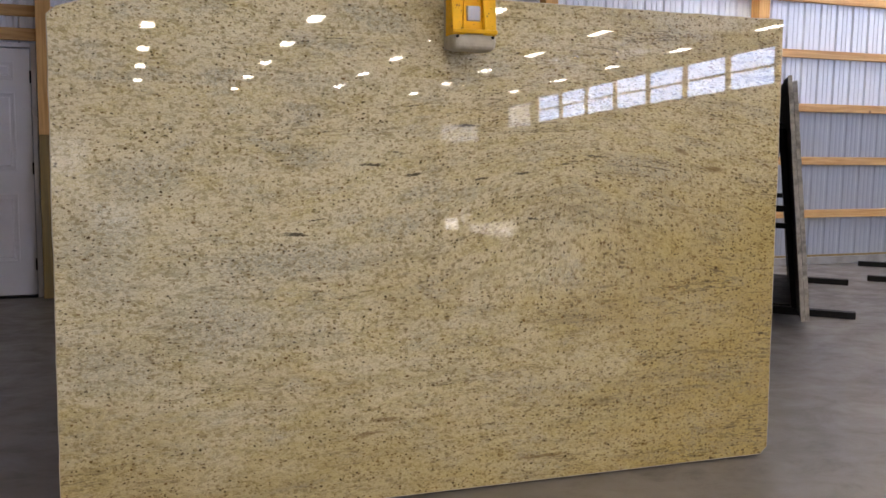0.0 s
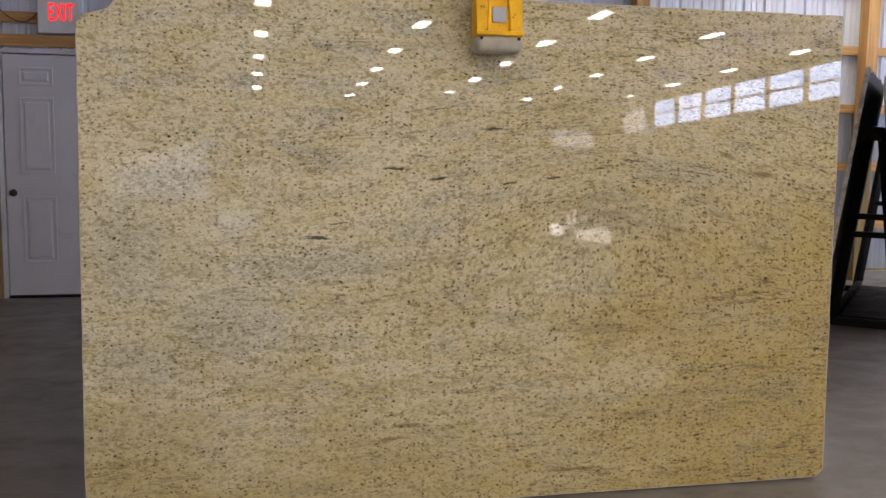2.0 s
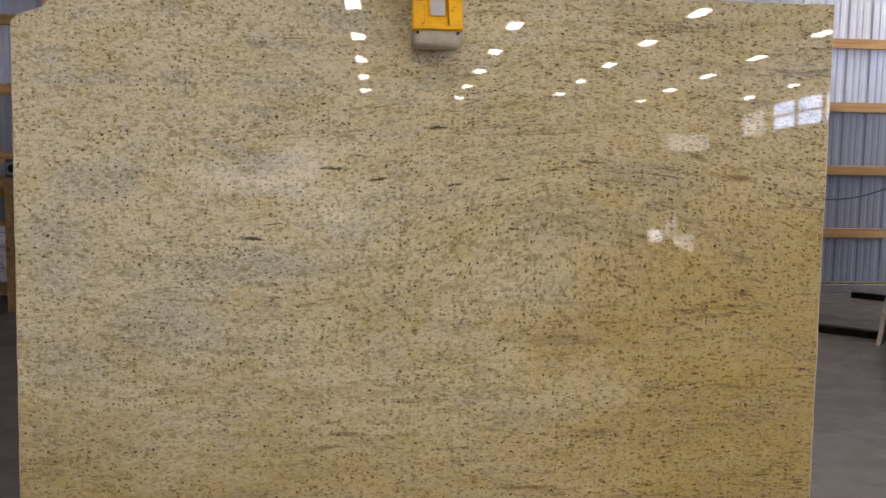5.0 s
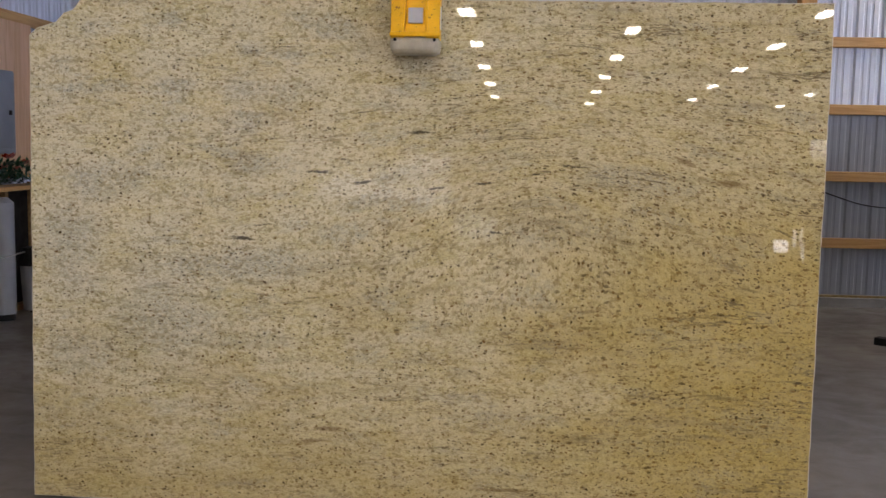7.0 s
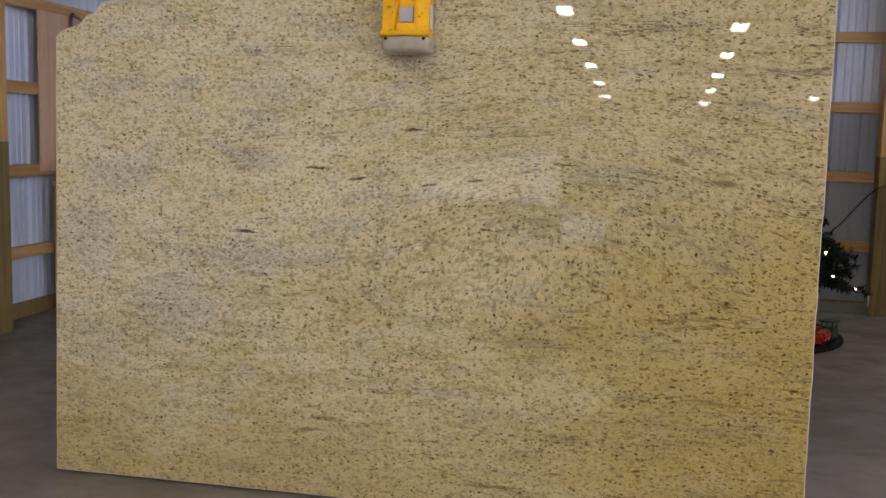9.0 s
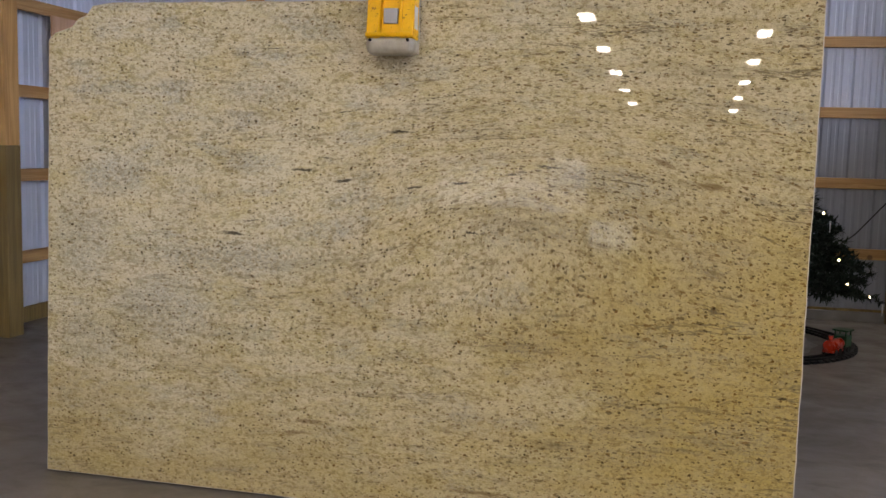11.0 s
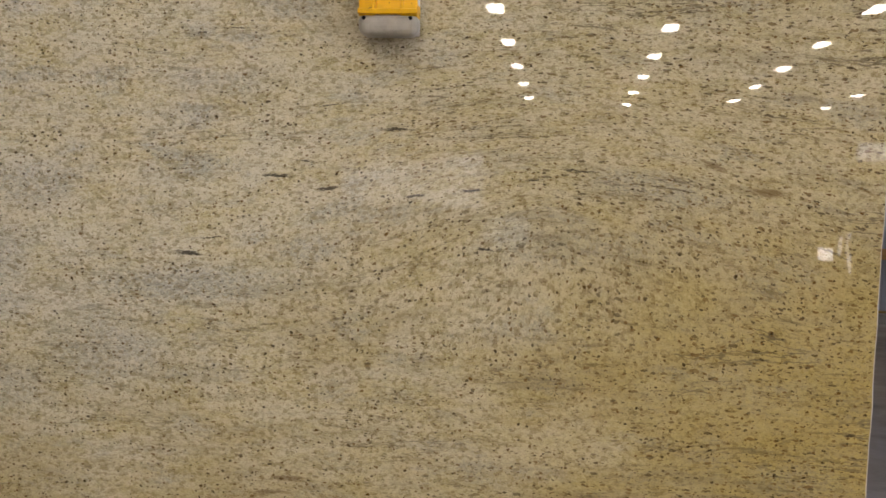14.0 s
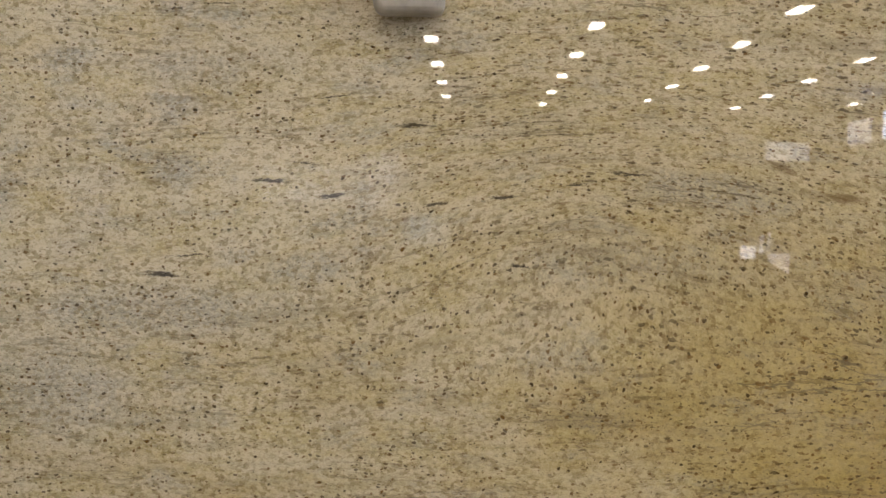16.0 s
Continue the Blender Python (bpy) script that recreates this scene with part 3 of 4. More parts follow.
# ---- the yellow slab clamp ----
def slab_clamp():
    c = thing("slab_clamp", "yellow enamelled steel lifting clamp with grey rubber jaw gripping the slab", "lifting clamp")
    c.matrix_basis = slab_m @ Matrix.Translation((1.388, 0, -0.013)) @ Matrix.Diagonal((0.93, 1, 1, 1))
    bm = bmesh.new()
    # front jaw: a tapered shell, wider below, with a recessed middle
    prof = [(-0.040, 1.785), (-0.112, 1.785), (-0.118, 1.80), (-0.100, 1.95), (-0.085, 2.06), (-0.040, 2.06)]
    for x0, x1, inset in ((-0.094, -0.040, 0.0), (-0.040, 0.040, 0.014), (0.040, 0.094, 0.0)):
        a = [bm.verts.new((x0, y + (inset if y < -0.05 else 0), z)) for y, z in prof]
        b = [bm.verts.new((x1, y + (inset if y < -0.05 else 0), z)) for y, z in prof]
        bm.faces.new(a), bm.faces.new(b[::-1])
        for k in range(len(prof)):
            q = (k + 1) % len(prof)
            bm.faces.new((a[k], a[q], b[q], b[k]))
    bmesh.ops.bevel(bm, geom=bm.edges[:], offset=0.004, segments=2, affect="EDGES", profile=0.5)
    jaw = part("front_jaw", bm, YELLOW, c)
    bm = bmesh.new()
    box(bm, (-0.10, -0.122, 1.728), (0.10, -0.030, 1.792))
    for v in bm.verts:
        v.co.x *= 0.94 if v.co.z < 1.76 else 1.0
    bmesh.ops.bevel(bm, geom=bm.edges[:], offset=0.026, segments=4, affect="EDGES", profile=0.5)
    box(bm, (-0.088, -0.032, 1.74), (0.088, -0.001, 2.02), 0.004)
    part("rubber_pad", bm, PAD, c, "grey rubber jaw pad")
    block("label_plate", (-0.028, -0.108, 1.838), (0.028, -0.0905, 1.892), PLATE, c, 0.002, "plain grey metal plate").matrix_basis = Matrix.Identity(4)
    for s in (-1, 1):
        bm = bmesh.new()
        for v in box(bm, (-0.005, -0.122, 1.80), (0.005, -0.098, 1.99)):
            v.co.x += s * (0.036 + (0.012 if v.co.z < 1.9 else 0.0))
            v.co.y += 0.016 if v.co.z > 1.9 else 0.0
        bmesh.ops.bevel(bm, geom=bm.edges[:], offset=0.002, segments=2, affect="EDGES", profile=0.5)
        part("rib", bm, YELLOW, c)
    block("jaw_lip", (-0.096, -0.124, 1.790), (0.096, -0.110, 1.806), YELLOW, c, 0.003)
    for s in (-0.075, 0.075):
        bm = bmesh.new()
        rod(bm, (s, -0.118, 1.778), (s, -0.126, 1.778), 0.006)
        part("bolt", bm, BLACK, c)
    block("side_sticker", (0.094, -0.10, 1.82), (0.0955, -0.06, 1.90), WHITE, c, 0)
    block("top_bridge", (-0.09, -0.085, 2.06), (0.09, 0.115, 2.13), YELLOW, c, 0.01)
    block("back_jaw", (-0.085, 0.045, 1.78), (0.085, 0.11, 2.06), YELLOW, c, 0.01)
    block("back_pad", (-0.08, 0.031, 1.75), (0.08, 0.0445, 2.0), PAD, c, 0.003)
    return c


slab_clamp()


# ---- the door bay ----
def six_panel_door():
    d = thing("door_1", "white six-panel steel door, closed, in a white frame", "door", kind="structure", at=(DOOR0, NORTH - 0.07, 0))
    w = DOOR1 - DOOR0
    block("door_leaf", (0.045, 0.0, 0.022), (w - 0.045, 0.04, 2.055), DOORP, d, 0.003)
    for a, b in (((0, -0.025, 0), (0.036, 0.062, 2.10)), ((w - 0.036, -0.025, 0), (w, 0.062, 2.10)), ((0.037, -0.025, 2.064), (w - 0.037, 0.062, 2.10))):
        block("door_frame", a, b, DOORP, d, 0.004)
    block("threshold", (0.043, -0.03, 0.0), (w - 0.043, 0.05, 0.018), BLACK, d, 0.002, "dark threshold")
    for x0 in (0.165, 0.165 + 0.47):
        for z0, z1 in ((0.30, 0.87), (1.06, 1.70), (1.80, 1.95)):
            p = thing("door_panel", "", "")
            p.parent = d
            bm = bmesh.new()
            x1 = x0 + 0.275
            for lo, hi in (((x0, -0.013, z0), (x0 + 0.018, 0, z1)), ((x1 - 0.018, -0.013, z0), (x1, 0, z1)), ((x0 + 0.018, -0.013, z0), (x1 - 0.018, 0, z0 + 0.018)),
                           ((x0 + 0.018, -0.013, z1 - 0.018), (x1 - 0.018, 0, z1))):
                box(bm, lo, hi, 0.003)
            part("moulding", bm, DOORP, p)
            bm = bmesh.new()
            v = box(bm, (x0 + 0.035, -0.007, z0 + 0.035), (x1 - 0.035, 0, z1 - 0.035))
            for q in v:
                if q.co.y < -0.005:
                    q.co.x += 0.012 if q.co.x < (x0 + x1) / 2 else -0.012
                    q.co.z += 0.012 if q.co.z < (z0 + z1) / 2 else -0.012
            part("raised_field", bm, DOORP, p)
    bm = bmesh.new()
    rod(bm, (0.10, 0, 0.90), (0.10, -0.012, 0.90), 0.030, seg=20)
    rod(bm, (0.10, -0.012, 0.90), (0.10, -0.035, 0.90), 0.011, seg=14)
    got = bmesh.ops.create_uvsphere(bm, u_segments=18, v_segments=12, radius=0.028)["verts"]
    bmesh.ops.transform(bm, matrix=Matrix.Translation((0.10, -0.048, 0.90)) @ Matrix.Diagonal((1, 0.75, 1, 1)), verts=got)
    part("door_knob", bm, plain("dark_bronze", (0.07, 0.06, 0.055), 0.3, 0.9), d, "dark bronze knob", True)
    for z in (0.28, 1.08, 1.83):
        bm = bmesh.new()
        rod(bm, (w - 0.044, -0.006, z - 0.05), (w - 0.044, -0.006, z + 0.05), 0.007)
        part("hinge", bm, BLACK, d)
    return d


six_panel_door()


def lettering(text, size, depth, mat, parent, m):
    cu = bpy.data.curves.new("letters", "FONT")
    cu.body, cu.size, cu.extrude, cu.align_x, cu.align_y = text, size, depth, "CENTER", "CENTER"
    cu.offset = 0.002
    tmp = bpy.data.objects.new("letters", cu)
    me = bpy.data.meshes.new_from_object(tmp)
    bpy.data.objects.remove(tmp)
    me.materials.append(mat)
    ob = new("letters", me)
    ob.parent = parent
    ob.matrix_basis = m
    return tagged(ob, "glowing red letters")


sign = thing("exit_sign", "white plastic exit sign with lit red letters over the door", "exit sign", at=(-0.868, NORTH - 0.05, 2.235))
block("sign_housing", (-0.165, -0.06, 0), (0.165, 0.0, 0.275), WHITE, sign, 0.006)
block("sign_face", (-0.155, -0.0635, 0.01), (0.155, -0.0602, 0.265), WHITE, sign, 0.001)
lettering("EXIT", 0.175, 0.0015, glow("exit_red", (1.0, 0.015, 0.02), 1.1, (0.5, 0.01, 0.01)), sign, Matrix.Translation((0.02, -0.0655, 0.165)) @ Matrix.Rotation(radians(90), 4, "X") @ Matrix.Diagonal((0.58, 1.15, 1, 1)))
wire("sign_wire", [(-0.165, -0.02, 0.17), (-0.22, -0.03, 0.10), (-0.30, -0.03, 0.08), (-0.40, -0.03, 0.12), (-0.48, -0.03, 0.20)], 0.004, CABLE, sign, "thin dark cable")

# ---- the workbench in the corner ----
# pine darkened: the dimness of the corner is put into its colour
DIMPINE = lumber("dim_bench_pine", (0.36, 0.22, 0.09), (0.22, 0.13, 0.05), 1)
bench = thing("workbench", "rough pine workbench in the corner beside the door", "workbench", at=(WEST, 0, 0))
block("bench_top", (0.10, 7.66, 0.99), (0.83, 8.55, 1.03), DIMPINE, bench, 0.004)
for x in (0.12, 0.74):
    for y in (7.68, 8.46):
        block("leg", (x, y, 0.0), (x + 0.075, y + 0.075, 0.99), DIMPINE, bench)
for y in (7.70, 8.48):
    block("rail", (0.195, y, 0.90), (0.74, y + 0.035, 0.988), DIMPINE, bench)
block("lower_shelf", (0.13, 7.76, 0.12), (0.80, 8.45, 0.14), DIMPINE, bench, 0.002)
radio = thing("radio", "small dark radio on the workbench", "radio", at=(-1.62, 8.30, 1.031))
block("radio_body", (-0.12, -0.06, 0.0), (0.12, 0.06, 0.15), plain("dark_grey_plastic", (0.05, 0.05, 0.052), 0.45, 0, 0.2), radio, 0.012)
block("radio_front", (-0.11, -0.066, 0.02), (0.11, -0.0605, 0.13), BOXGREY, radio, 0.002)
for s in (-0.06, 0.06):
    bm = bmesh.new()
    rod(bm, (s, -0.066, 0.075), (s, -0.074, 0.075), 0.032, seg=20)
    part("speaker_cone", bm, BLACK, radio)
wire("cord", [(-1.66, 8.37, 1.10), (-1.75, 8.5, 1.25), (-1.62, 8.62, 1.42), (-1.52, 8.63, 1.36), (-1.50, 8.62, 1.22)], 0.008, CABLE, None, "")
tagged(bpy.data.objects["cord"], "grey electric cord hanging over the workbench", "cable")
rng = random.Random(11)
for k in range(7):
    bm = bmesh.new()
    bmesh.ops.create_icosphere(bm, subdivisions=3, radius=1.0)
    ph = rng.uniform(0, 50)
    for v in bm.verts:
        n = noise.noise(v.co * 1.9 + Vector((ph, 0, 0))) * 0.35 + noise.noise(v.co * 5.0 + Vector((0, ph, 0))) * 0.22
        v.co *= 1 + n
    bmesh.ops.transform(bm, matrix=Matrix.Translation((-1.95 + 0.10 * (k % 3) + rng.uniform(-0.03, 0.03), 7.92 + 0.13 * (k % 2) + 0.05 * (k % 3), 0.235 + 0.155 * (k // 2)))
                        @ pose(0, 0, 0, 0, 0, rng.uniform(0, 180)) @ Matrix.Diagonal((0.2, 0.16, 0.085, 1)), verts=bm.verts[:])
    ob = part("paper_wad", bm, RAG)
    tagged(ob, "crumpled pale packing paper piled under the workbench", "packing paper", "packing paper pile")

# ---- electric service on the west wall ----
PX = WEST + 0.087
board_ = tagged(block("backing_board", (PX, 6.58, 1.10), (PX + 0.016, 7.80, 2.315), PLY, None, 0.002), "reddish plywood board fixed to the wall", "plywood board")
ep = thing("electric_panel", "grey steel breaker panel with a door, on the plywood board", "breaker panel", at=(PX + 0.017, 6.88, 1.265))
block("cabinet", (0, 0, 0), (0.10, 0.41, 0.64), BOXGREY, ep, 0.006)
block("cover", (0.101, 0.01, 0.01), (0.108, 0.40, 0.63), BOXGREY, ep, 0.003)
dr = block("panel_door", (0.109, 0.05, 0.04), (0.116, 0.365, 0.60), BOXGREY, ep, 0.003)
block("latch", (0.1165, 0.29, 0.30), (0.124, 0.33, 0.335), BLACK, dr, 0.002)
for y, z0, z1 in ((0.10, 0.641, 1.0),):
    wire("conduit", [(0.05, y, z0), (0.05, y + 0.01, 0.75), (0.04, y - 0.04, 0.95), (0.02, y + 0.02, 1.08), (-0.01, y + 0.12, 1.06), (-0.02, y + 0.35, 1.00)], 0.014, plain("brown_conduit", (0.16, 0.09, 0.07), 0.5), ep, "brown cable run")
bm = bmesh.new()
rod(bm, (0.05, 0.17, -0.22), (0.05, 0.17, -0.001), 0.045, seg=18)
part("pipe", bm, TANK, ep, "pale plastic pipe")
ledge = thing("wall_shelf", "narrow pine shelf on uprights against the wall", "shelf", at=(PX + 0.018, 6.71, 0))
block("shelf_board", (0.0, 0.0, 0.985), (0.20, 1.0, 1.02), GIRT_Y, ledge)
for y in (0.015, 0.47, 0.93):
    block("upright", (0.0, y, 0.0), (0.06, y + 0.05, 0.984), DIMPINE, ledge)
# dark panels added to put the darkness under the shelf into the gaps
block("dark_gap_panel", (0.001, 0.07, 0.052), (0.010, 0.465, 0.98), plain("dark_gap_board", (0.03, 0.025, 0.02), 0.7, 0, 0.4, 4), ledge, 0.002, "added dark panel for the dark gap under the shelf")
block("dark_gap_panel", (0.001, 0.525, 0.052), (0.010, 0.925, 0.98), BLACK, ledge, 0.002, "added dark panel for the dark gap under the shelf")
for a, b in ((0.066, 0.469), (0.521, 0.929)):
    block("bottom_rail", (0.0, a, 0.0), (0.06, b, 0.05), DIMPINE, ledge)
tank = thing("pressure_tank", "tall white water tank under the shelf", "water tank", at=(PX + 0.165, 6.96, 0))
bm = bmesh.new()
rod(bm, (0, 0, 0.05), (0, 0, 0.90), 0.085, seg=32)
rod(bm, (0, 0, 0.90), (0, 0, 0.94), 0.085, 0.04, seg=32)
part("tank_body", bm, TANK, tank, "", False)
bm = bmesh.new()
rod(bm, (0, 0, 0.0), (0, 0, 0.05), 0.075, seg=24)
part("tank_base", bm, BLACK, tank)
bm = bmesh.new()
rod(bm, (0.090, -0.20, 0.50), (0.090, 0.15, 0.51), 0.006)
part("pipe", bm, STEEL, tank)
vac = thing("shop_vacuum", "black shop vacuum on the floor under the shelf", "vacuum", at=(PX + 0.22, 7.36, 0))
bm = bmesh.new()
rod(bm, (0, 0, 0.02), (0, 0, 0.38), 0.10, 0.12, seg=24)
part("drum", bm, TANK, vac)
bm = bmesh.new()
rod(bm, (0, 0, 0.381), (0, 0, 0.52), 0.14, 0.10, seg=24)
part("motor_head", bm, BLACK, vac)
for k in range(4):
    bm = bmesh.new()
    bmesh.ops.create_uvsphere(bm, u_segments=10, v_segments=8, radius=0.02)
    bmesh.ops.translate(bm, vec=(0.08 * math.cos(k * 1.57), 0.08 * math.sin(k * 1.57), 0.02), verts=bm.verts[:])
    part("caster", bm, BLACK, vac)


def flower_spray():
    f = thing("artificial_flowers", "red and green artificial holiday flowers lying on the shelf", "artificial flowers", at=(PX + 0.12, 7.05, 1.021))
    rng = random.Random(3)
    bm = bmesh.new()
    for k in range(420):
        c = Vector((rng.uniform(-0.08, 0.10), rng.uniform(-0.34, 0.36), rng.uniform(0.005, 0.17)))
        d = Vector((rng.uniform(-1, 1), rng.uniform(-1, 1), rng.uniform(0.0, 0.7))).normalized() * rng.uniform(0.05, 0.10)
        s = d.cross(Vector((0.2, 0.1, 1))).normalized() * 0.014
        a = [bm.verts.new(q) for q in (c, c + d * 0.5 + s, c + d, c + d * 0.5 - s)]
        bm.faces.new(a)
    part("foliage", bm, GREEN, f)
    for cy, cz in ((-0.28, 0.10), (-0.18, 0.19), (-0.05, 0.13), (0.05, 0.21), (0.16, 0.12), (0.28, 0.16)):
        bm = bmesh.new()
        for k in range(14):
            a = k * 2.4
            d = Vector((math.cos(a), math.sin(a), rng.uniform(0.1, 0.9))).normalized() * rng.uniform(0.05, 0.08)
            s = d.cross(Vector((0, 0, 1))).normalized() * 0.026
            c = Vector((0.03, cy, cz))
            bm.faces.new([bm.verts.new(q) for q in (c, c + d * 0.55 + s, c + d, c + d * 0.55 - s)])
        part("blossom", bm, ORANGE, f, "deep red blossom")


flower_spray()


# ---- the A-frame rack with slabs ----
RACK = pose(5.78, 7.16, 0, 0, 0, -42)
rack = tagged(new("a_frame_rack"), "black steel A-frame slab rack on the concrete floor", "slab rack")
rack.matrix_basis = RACK
UC = 0.19
for v in (-0.97, 0.97):
    block("base_bar", (-0.84, v - 0.04, 0.0), (0.86, v + 0.04, 0.055), BLACK, rack, 0.004)
    for s in (-1, 1):
        bm = bmesh.new()
        rod(bm, (UC + s * 0.23, v, 0.056), (UC + s * 0.05, v, 1.50), 0.042, seg=4)
        part("leg", bm, BLACK, rack)
    for z, hw in ((0.86, 0.15), (0.72, 0.17), (1.46, 0.10)):
        block("cross_tie", (UC - hw, v - 0.028, z - 0.022), (UC + hw, v + 0.028, z + 0.022), BLACK, rack, 0.003)
for s in (-1, 1):
    block("side_rail", (UC + s * 0.21 - 0.03, -0.925, 0.056), (UC + s * 0.21 + 0.03, 0.925, 0.11), BLACK, rack, 0.003)
block("deck", (UC - 0.178, -0.925, 0.056), (UC + 0.178, 0.925, 0.072), BLACK, rack, 0.002, "black steel deck between the base bars")
block("top_rail", (UC - 0.03, -0.93, 1.485), (UC + 0.03, 0.93, 1.545), BLACK, rack, 0.003)
GREY_STONE = plain("grey_stone_edge", (0.56, 0.52, 0.45), 0.6, 0, 0.6, 16)
DARK_STONE = plain("dark_honed_stone", (0.018, 0.016, 0.015), 0.55, 0, 0.4, 30)
for side, n in ((1, 2), (-1, 1)):
    for k in range(n):
        rng = random.Random(20 + side + 3 * k)
        out = []
        v0, v1, h = 0.0 + 0.03 * k, 2.35 + 0.06 * k, (1.83 if side > 0 else 1.90) - 0.05 * k
        ring = [(v0, 0), (v1, 0), (v1, h), (v0, h)]
        for (a, b), (c, d) in zip(ring, ring[1:] + ring[:1]):
            m = int(math.hypot(c - a, d - b) / 0.07)
            for q in range(m):
                j = 0.017 if b > 0 or d > 0 else 0.0
                out.append((a + (c - a) * q / m + rng.uniform(-j, j), max(0.0, b + (d - b) * q / m + rng.uniform(-j, j))))
        bm = plate([(0.0, y, z) for y, z in out], (0.03, 0, 0))
        bm.normal_update()
        for f in bm.faces:
            f.material_index = 0 if abs(f.normal.x) > 0.7 else 1
        ob = part("stone_slab", bm, [DARK_STONE, GREY_STONE])
        lean = math.atan2(0.195 if side > 0 else 0.235, 1.85)
        off = 0.27 + 0.034 * k if side > 0 else -0.29 - 0.034 * k
        ob.matrix_basis = RACK @ Matrix.Translation((UC + off, -1.62 if side > 0 else -1.52, 0.058)) @ Matrix.Rotation(radians(4.0 if side > 0 else 1.5), 4, "Z") @ Matrix.Rotation(-side * lean, 4, "Y")
        tagged(ob, "dark stone slab with a rough sawn grey edge, leaning on the rack", "stone slab", "slabs on the rack")
# spare base bars of a second rack further off
for x, y, l in ((8.30, 8.45, 0.8), (7.50, 7.50, 0.9)):
    ob = block("steel_bar", (0, -0.04, 0.0), (l, 0.04, 0.055), BLACK, None, 0.004)
    ob.matrix_basis = pose(x, y, 0, 0, 0, -42)
    tagged(ob, "black steel bar lying on the concrete floor", "steel bar", "bars on the floor")


# ---- holiday tree with toy train ----
TREE = (2.945, 7.49, 0)
tree = thing("artificial_tree", "dark green artificial holiday tree with lights and icicles", "holiday tree", at=TREE)
bm = bmesh.new()
rod(bm, (0, 0, 0.0), (0, 0, 1.85), 0.03, 0.008)
for k in range(3):
    a = k * 2.094
    rod(bm, (0, 0, 0.12), (0.25 * math.cos(a), 0.25 * math.sin(a), 0.0), 0.012)
part("trunk", bm, BLACK, tree)
rng = random.Random(8)
verts, faces, tips = [], [], []
for k in range(210):
    f = (k + 0.5) / 210
    z0 = 0.50 + 1.35 * f
    L = (0.98 * (1 - f) + 0.12) * rng.uniform(0.78, 1.05)
    a = k * 2.399
    d = Vector((math.cos(a), math.sin(a), 0))
    tips.append(Vector((0, 0, z0)) + d * L + Vector((0, 0, -0.10 * L)))
    sub = [(Vector((0, 0, z0)), d, L)]
    for q in range(int(3 + 6 * L)):
        s = rng.uniform(0.3, 0.9) * L
        b = a + rng.choice((-1, 1)) * rng.uniform(0.5, 0.9)
        sub.append((Vector((0, 0, z0)) + d * s + Vector((0, 0, -0.10 * s)), Vector((math.cos(b), math.sin(b), rng.uniform(-0.1, 0.25))), (L - s) * 0.6 + 0.06))
    for o, dd, ln in sub:
        for q in range(int(30 + 180 * ln)):
            s = rng.uniform(0.12, 1.0) * ln
            c = o + dd * s + Vector((0, 0, -0.10 * s))
            w = Vector((rng.gauss(0, 1), rng.gauss(0, 1), rng.gauss(0, 1))) + dd * 1.3
            w = w.normalized() * rng.uniform(0.04, 0.065)
            sd = w.cross(Vector((0.3, 0.2, 0.9))).normalized() * 0.011
            i = len(verts)
            verts += [c - sd, c + sd, c + w]
            faces.append((i, i + 1, i + 2))
me = bpy.data.meshes.new("crown")
me.from_pydata(verts, [], faces)
me.materials.append(NEEDLE)
crown = new("crown", me)
crown.parent = tree
for k in range(46):
    tip = tips[(k * 37) % 110]
    c = tip * rng.uniform(0.82, 0.98)
    c.z = tip.z + rng.uniform(-0.03, 0.05)
    bm = bmesh.new()
    bmesh.ops.create_icosphere(bm, subdivisions=1, radius=0.009)
    bmesh.ops.translate(bm, vec=c, verts=bm.verts[:])
    part("fairy_light", bm, BULB, tree)
for k in range(16):
    tip = tips[(k * 23 + 5) % 100]
    bm = bmesh.new()
    rod(bm, tip + Vector((0, 0, -0.09)), tip + Vector((0, 0, -0.01)), 0.002, 0.007, 6)
    part("icicle", bm, WHITE, tree)
skirt = thing("tree_skirt", "pale cloth tree skirt on the floor", "tree skirt", at=TREE)
bm = bmesh.new()
ring, prev = 48, None
for r in (0.02, 0.3, 0.62):
    row = [bm.verts.new((r * (1 + 0.05 * math.sin(5 * q)) * math.cos(q * 2 * math.pi / ring), r * math.sin(q * 2 * math.pi / ring), 0.004 + (0.02 + 0.012 * math.sin(q * 1.7)) * (r < 0.5))) for q in range(ring)]
    if prev:
        for q in range(ring):
            bm.faces.new((prev[q], prev[(q + 1) % ring], row[(q + 1) % ring], row[q]))
    prev = row
part("cloth", bm, RAG, skirt)
track = thing("toy_track", "black plastic toy railway ring on the floor round the tree", "toy track", at=TREE)
for r in (0.80, 0.87):
    bm = bmesh.new()
    n = 72
    q = [[bm.verts.new((rr * math.cos(k * 2 * math.pi / n), rr * math.sin(k * 2 * math.pi / n), z)) for rr, z in ((r - 0.012, 0.02), (r + 0.012, 0.02), (r + 0.012, 0.034), (r - 0.012, 0.034))] for k in range(n)]
    for k in range(n):
        for j in range(4):
            bm.faces.new((q[k][j], q[k][(j + 1) % 4], q[(k + 1) % n][(j + 1) % 4], q[(k + 1) % n][j]))
    part("rail", bm, BLACK, track)
bm = bmesh.new()
q = [[bm.verts.new((rr * math.cos(k * math.pi / 36), rr * math.sin(k * math.pi / 36), z)) for rr, z in ((0.775, 0.0), (0.895, 0.0), (0.89, 0.014), (0.78, 0.014))] for k in range(72)]
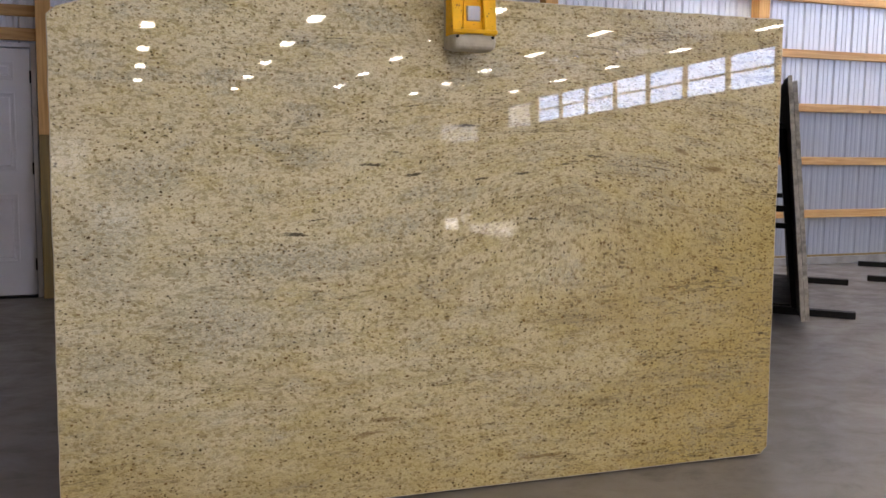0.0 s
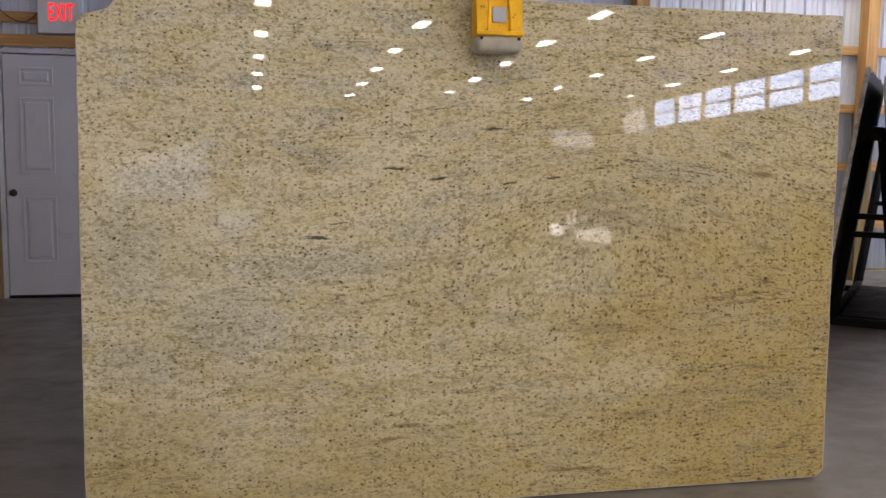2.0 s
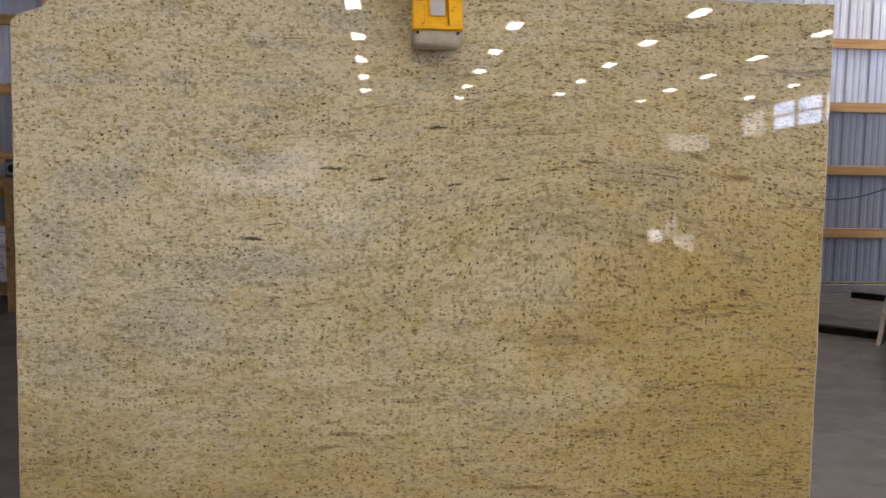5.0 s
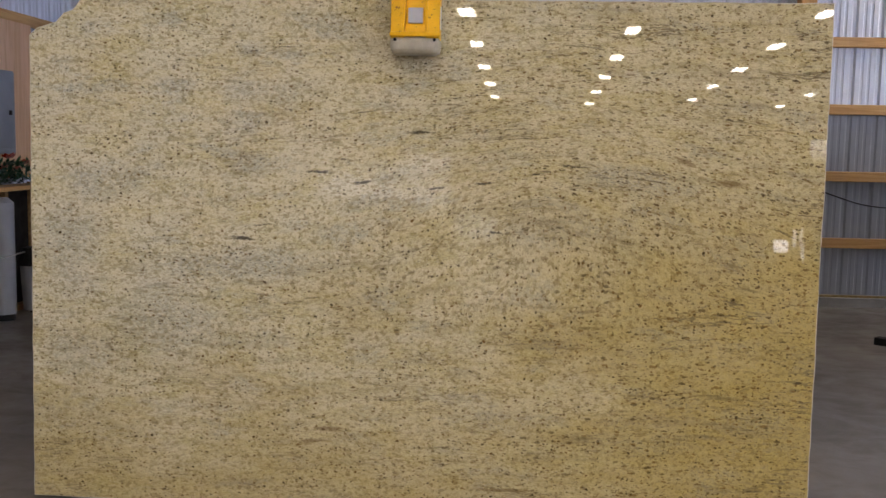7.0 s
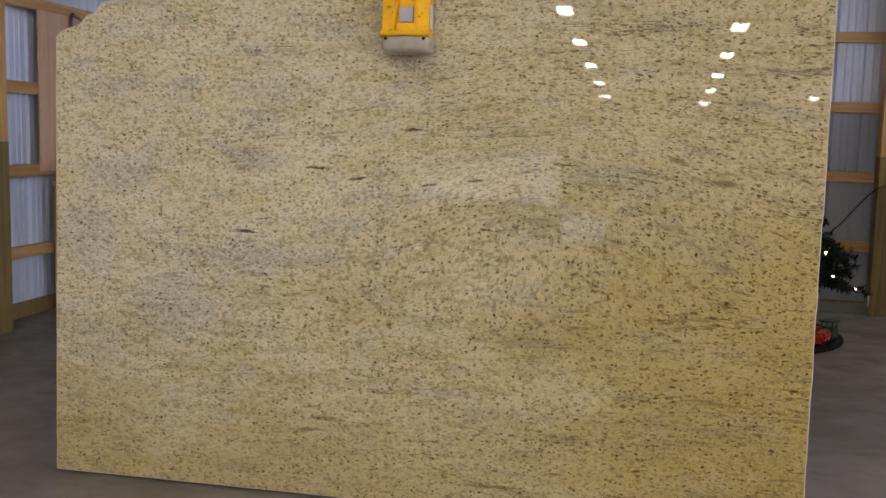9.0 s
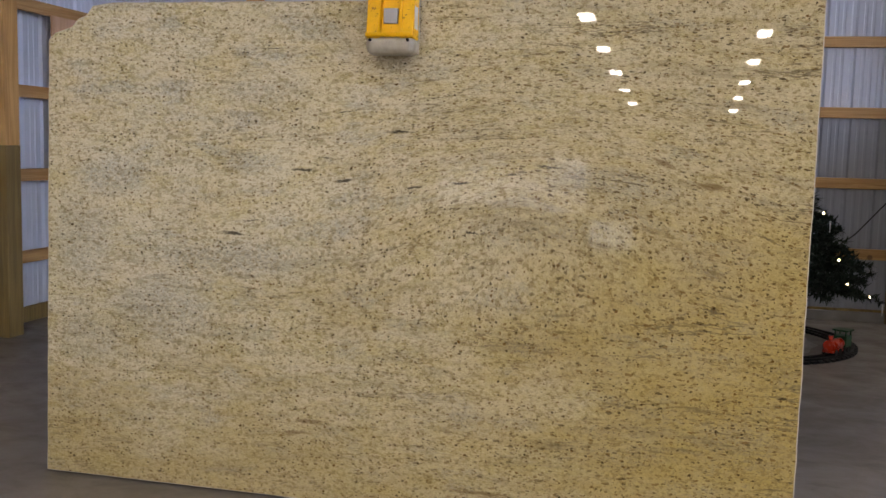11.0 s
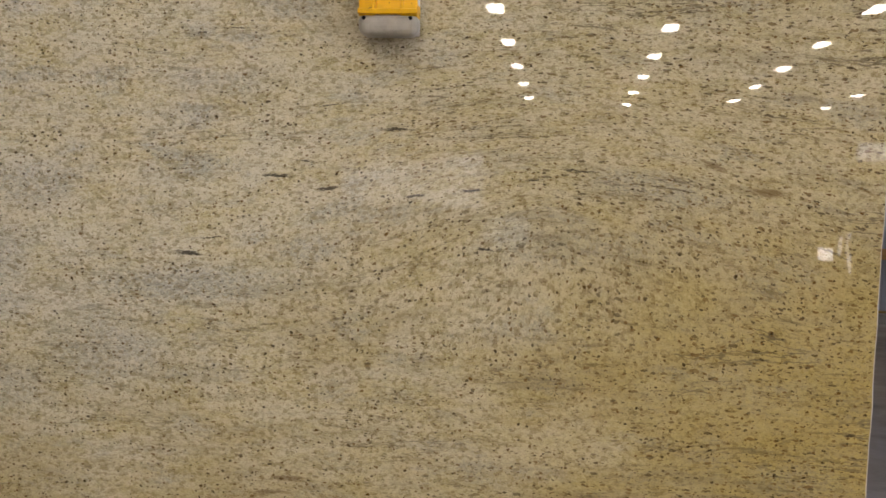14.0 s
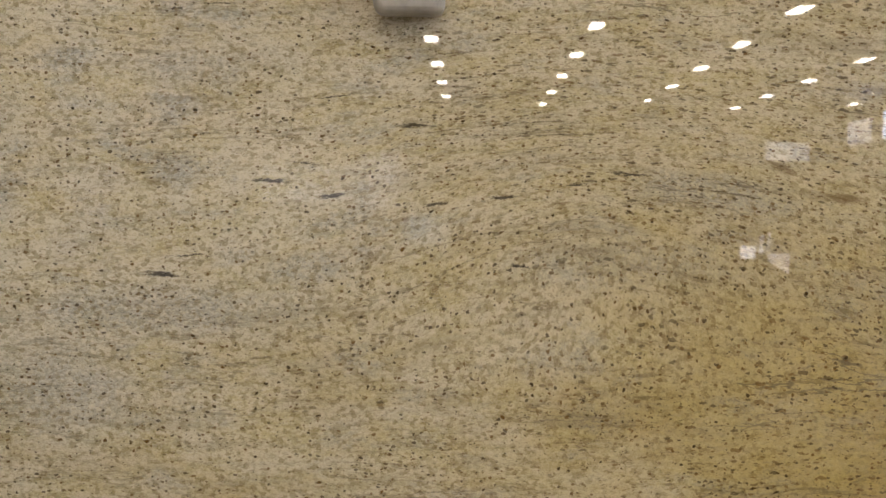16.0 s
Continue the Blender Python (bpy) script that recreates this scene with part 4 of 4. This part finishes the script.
for k in range(72):
    for j in range(4):
        bm.faces.new((q[k][j], q[k][(j + 1) % 4], q[(k + 1) % 72][(j + 1) % 4], q[(k + 1) % 72][j]))
part("track_bed", bm, BLACK, track)
bm = bmesh.new()
for k in range(90):
    box(bm, (0.765, -0.02, 0.0), (0.905, 0.02, 0.0195), m=pose(0, 0, 0, 0, 0, k * 4))
part("sleepers", bm, BLACK, track)
train = tagged(new("toy_train"), "red and green toy train on the track", "toy train")
train.matrix_basis = Matrix.Translation((TREE[0] + 0.835 * math.cos(radians(-34)), TREE[1] + 0.835 * math.sin(radians(-34)), 0.034)) @ pose(0, 0, 0, 0, 0, -34 + 90) @ Matrix.Scale(0.92, 4)
bm = bmesh.new()
rod(bm, (-0.16, 0, 0.075), (0.03, 0, 0.075), 0.042, seg=18)
rod(bm, (-0.12, 0, 0.11), (-0.12, 0, 0.15), 0.012, 0.02)
box(bm, (-0.16, -0.045, 0.022), (0.05, 0.045, 0.045), 0.004)
part("boiler", bm, ORANGE, train, "red boiler")
bm = bmesh.new()
box(bm, (0.032, -0.05, 0.046), (0.13, 0.05, 0.13), 0.004)
box(bm, (0.02, -0.06, 0.165), (0.14, 0.06, 0.178), 0.003)
for sx in (0.037, 0.12):
    for sy in (-0.045, 0.037):
        box(bm, (sx, sy, 0.13), (sx + 0.008, sy + 0.008, 0.166))
part("cab", bm, GREEN, train, "green cab")
for wx in (-0.12, -0.05, 0.02, 0.09):
    for sy in (-0.05, 0.042):
        bm = bmesh.new()
        rod(bm, (wx, sy, 0.025), (wx, sy + 0.008, 0.025), 0.025, seg=16)
        part("wheel", bm, BLACK, train)
tagged(wire("wall_cable", [(6.45, 8.66, 1.10), (6.2, 8.64, 1.02), (5.9, 8.64, 0.92), (5.5, 8.64, 0.90), (5.0, 8.64, 0.915), (4.7, 8.62, 1.01), (4.45, 8.55, 1.09), (4.36, 8.53, 1.13), (4.26, 8.55, 1.08),
                           (4.10, 8.60, 0.87), (3.95, 8.5, 0.72), (3.75, 8.35, 0.62)], 0.006, CABLE), "thin black cable looped along the wall", "cable")

# ---- glowing shapes added behind the camera for the bright marks in the slab ----
LIT = glow("glow_panel", (1.0, 0.88, 0.86), 4.6)
BRIGHT = glow("bright_glow", (1.0, 0.90, 0.88), 9.0)
disp = thing("light_table", "added long low counter whose glowing front gives a bright patch of reflection", "light table", at=(6.85, -11.0, 0))
disp.matrix_basis = Matrix.Translation((6.75, -11.0, 0)) @ Matrix.Rotation(math.atan2(6.3, -1.7), 4, "Z")
block("counter_body", (0, -0.5, 0.0), (6.5, -0.012, 0.80), BOXGREY, disp, 0.01)
bm = bmesh.new()
for v in box(bm, (0.05, -0.010, 0.36), (6.45, 0.0, 0.50)):
    if v.co.x > 3:
        v.co.z = 0.55 if v.co.z < 0.43 else 0.78
part("lit_front", bm, LIT, disp, "glowing front panel")
bright_box = thing("light_box", "added square glowing box on a stand, for a bright spot of reflection", "light box", at=(6.42, -11.1, 0))
block("box_stand", (-0.10, -0.06, 0.0), (0.10, 0.06, 0.40), BLACK, bright_box)
block("lit_face", (-0.115, -0.05, 0.40), (0.115, 0.05, 0.62), BRIGHT, bright_box, 0.004, "glowing square face")
for k in range(2):
    st = thing("light_strip", "added upright glowing strip on a stand, for a bright line of reflection", "light strip", "upright lit strips", at=(6.66 + 0.13 * k, -11.1, 0))
    block("strip_stand", (-0.03, -0.05, 0.0), (0.03, 0.05, 0.5), BLACK, st)
    block("lit_strip", (-0.028, -0.03, 0.50), (0.028, 0.03, 0.82 + 0.06 * k), LIT, st, 0.004, "glowing strip")
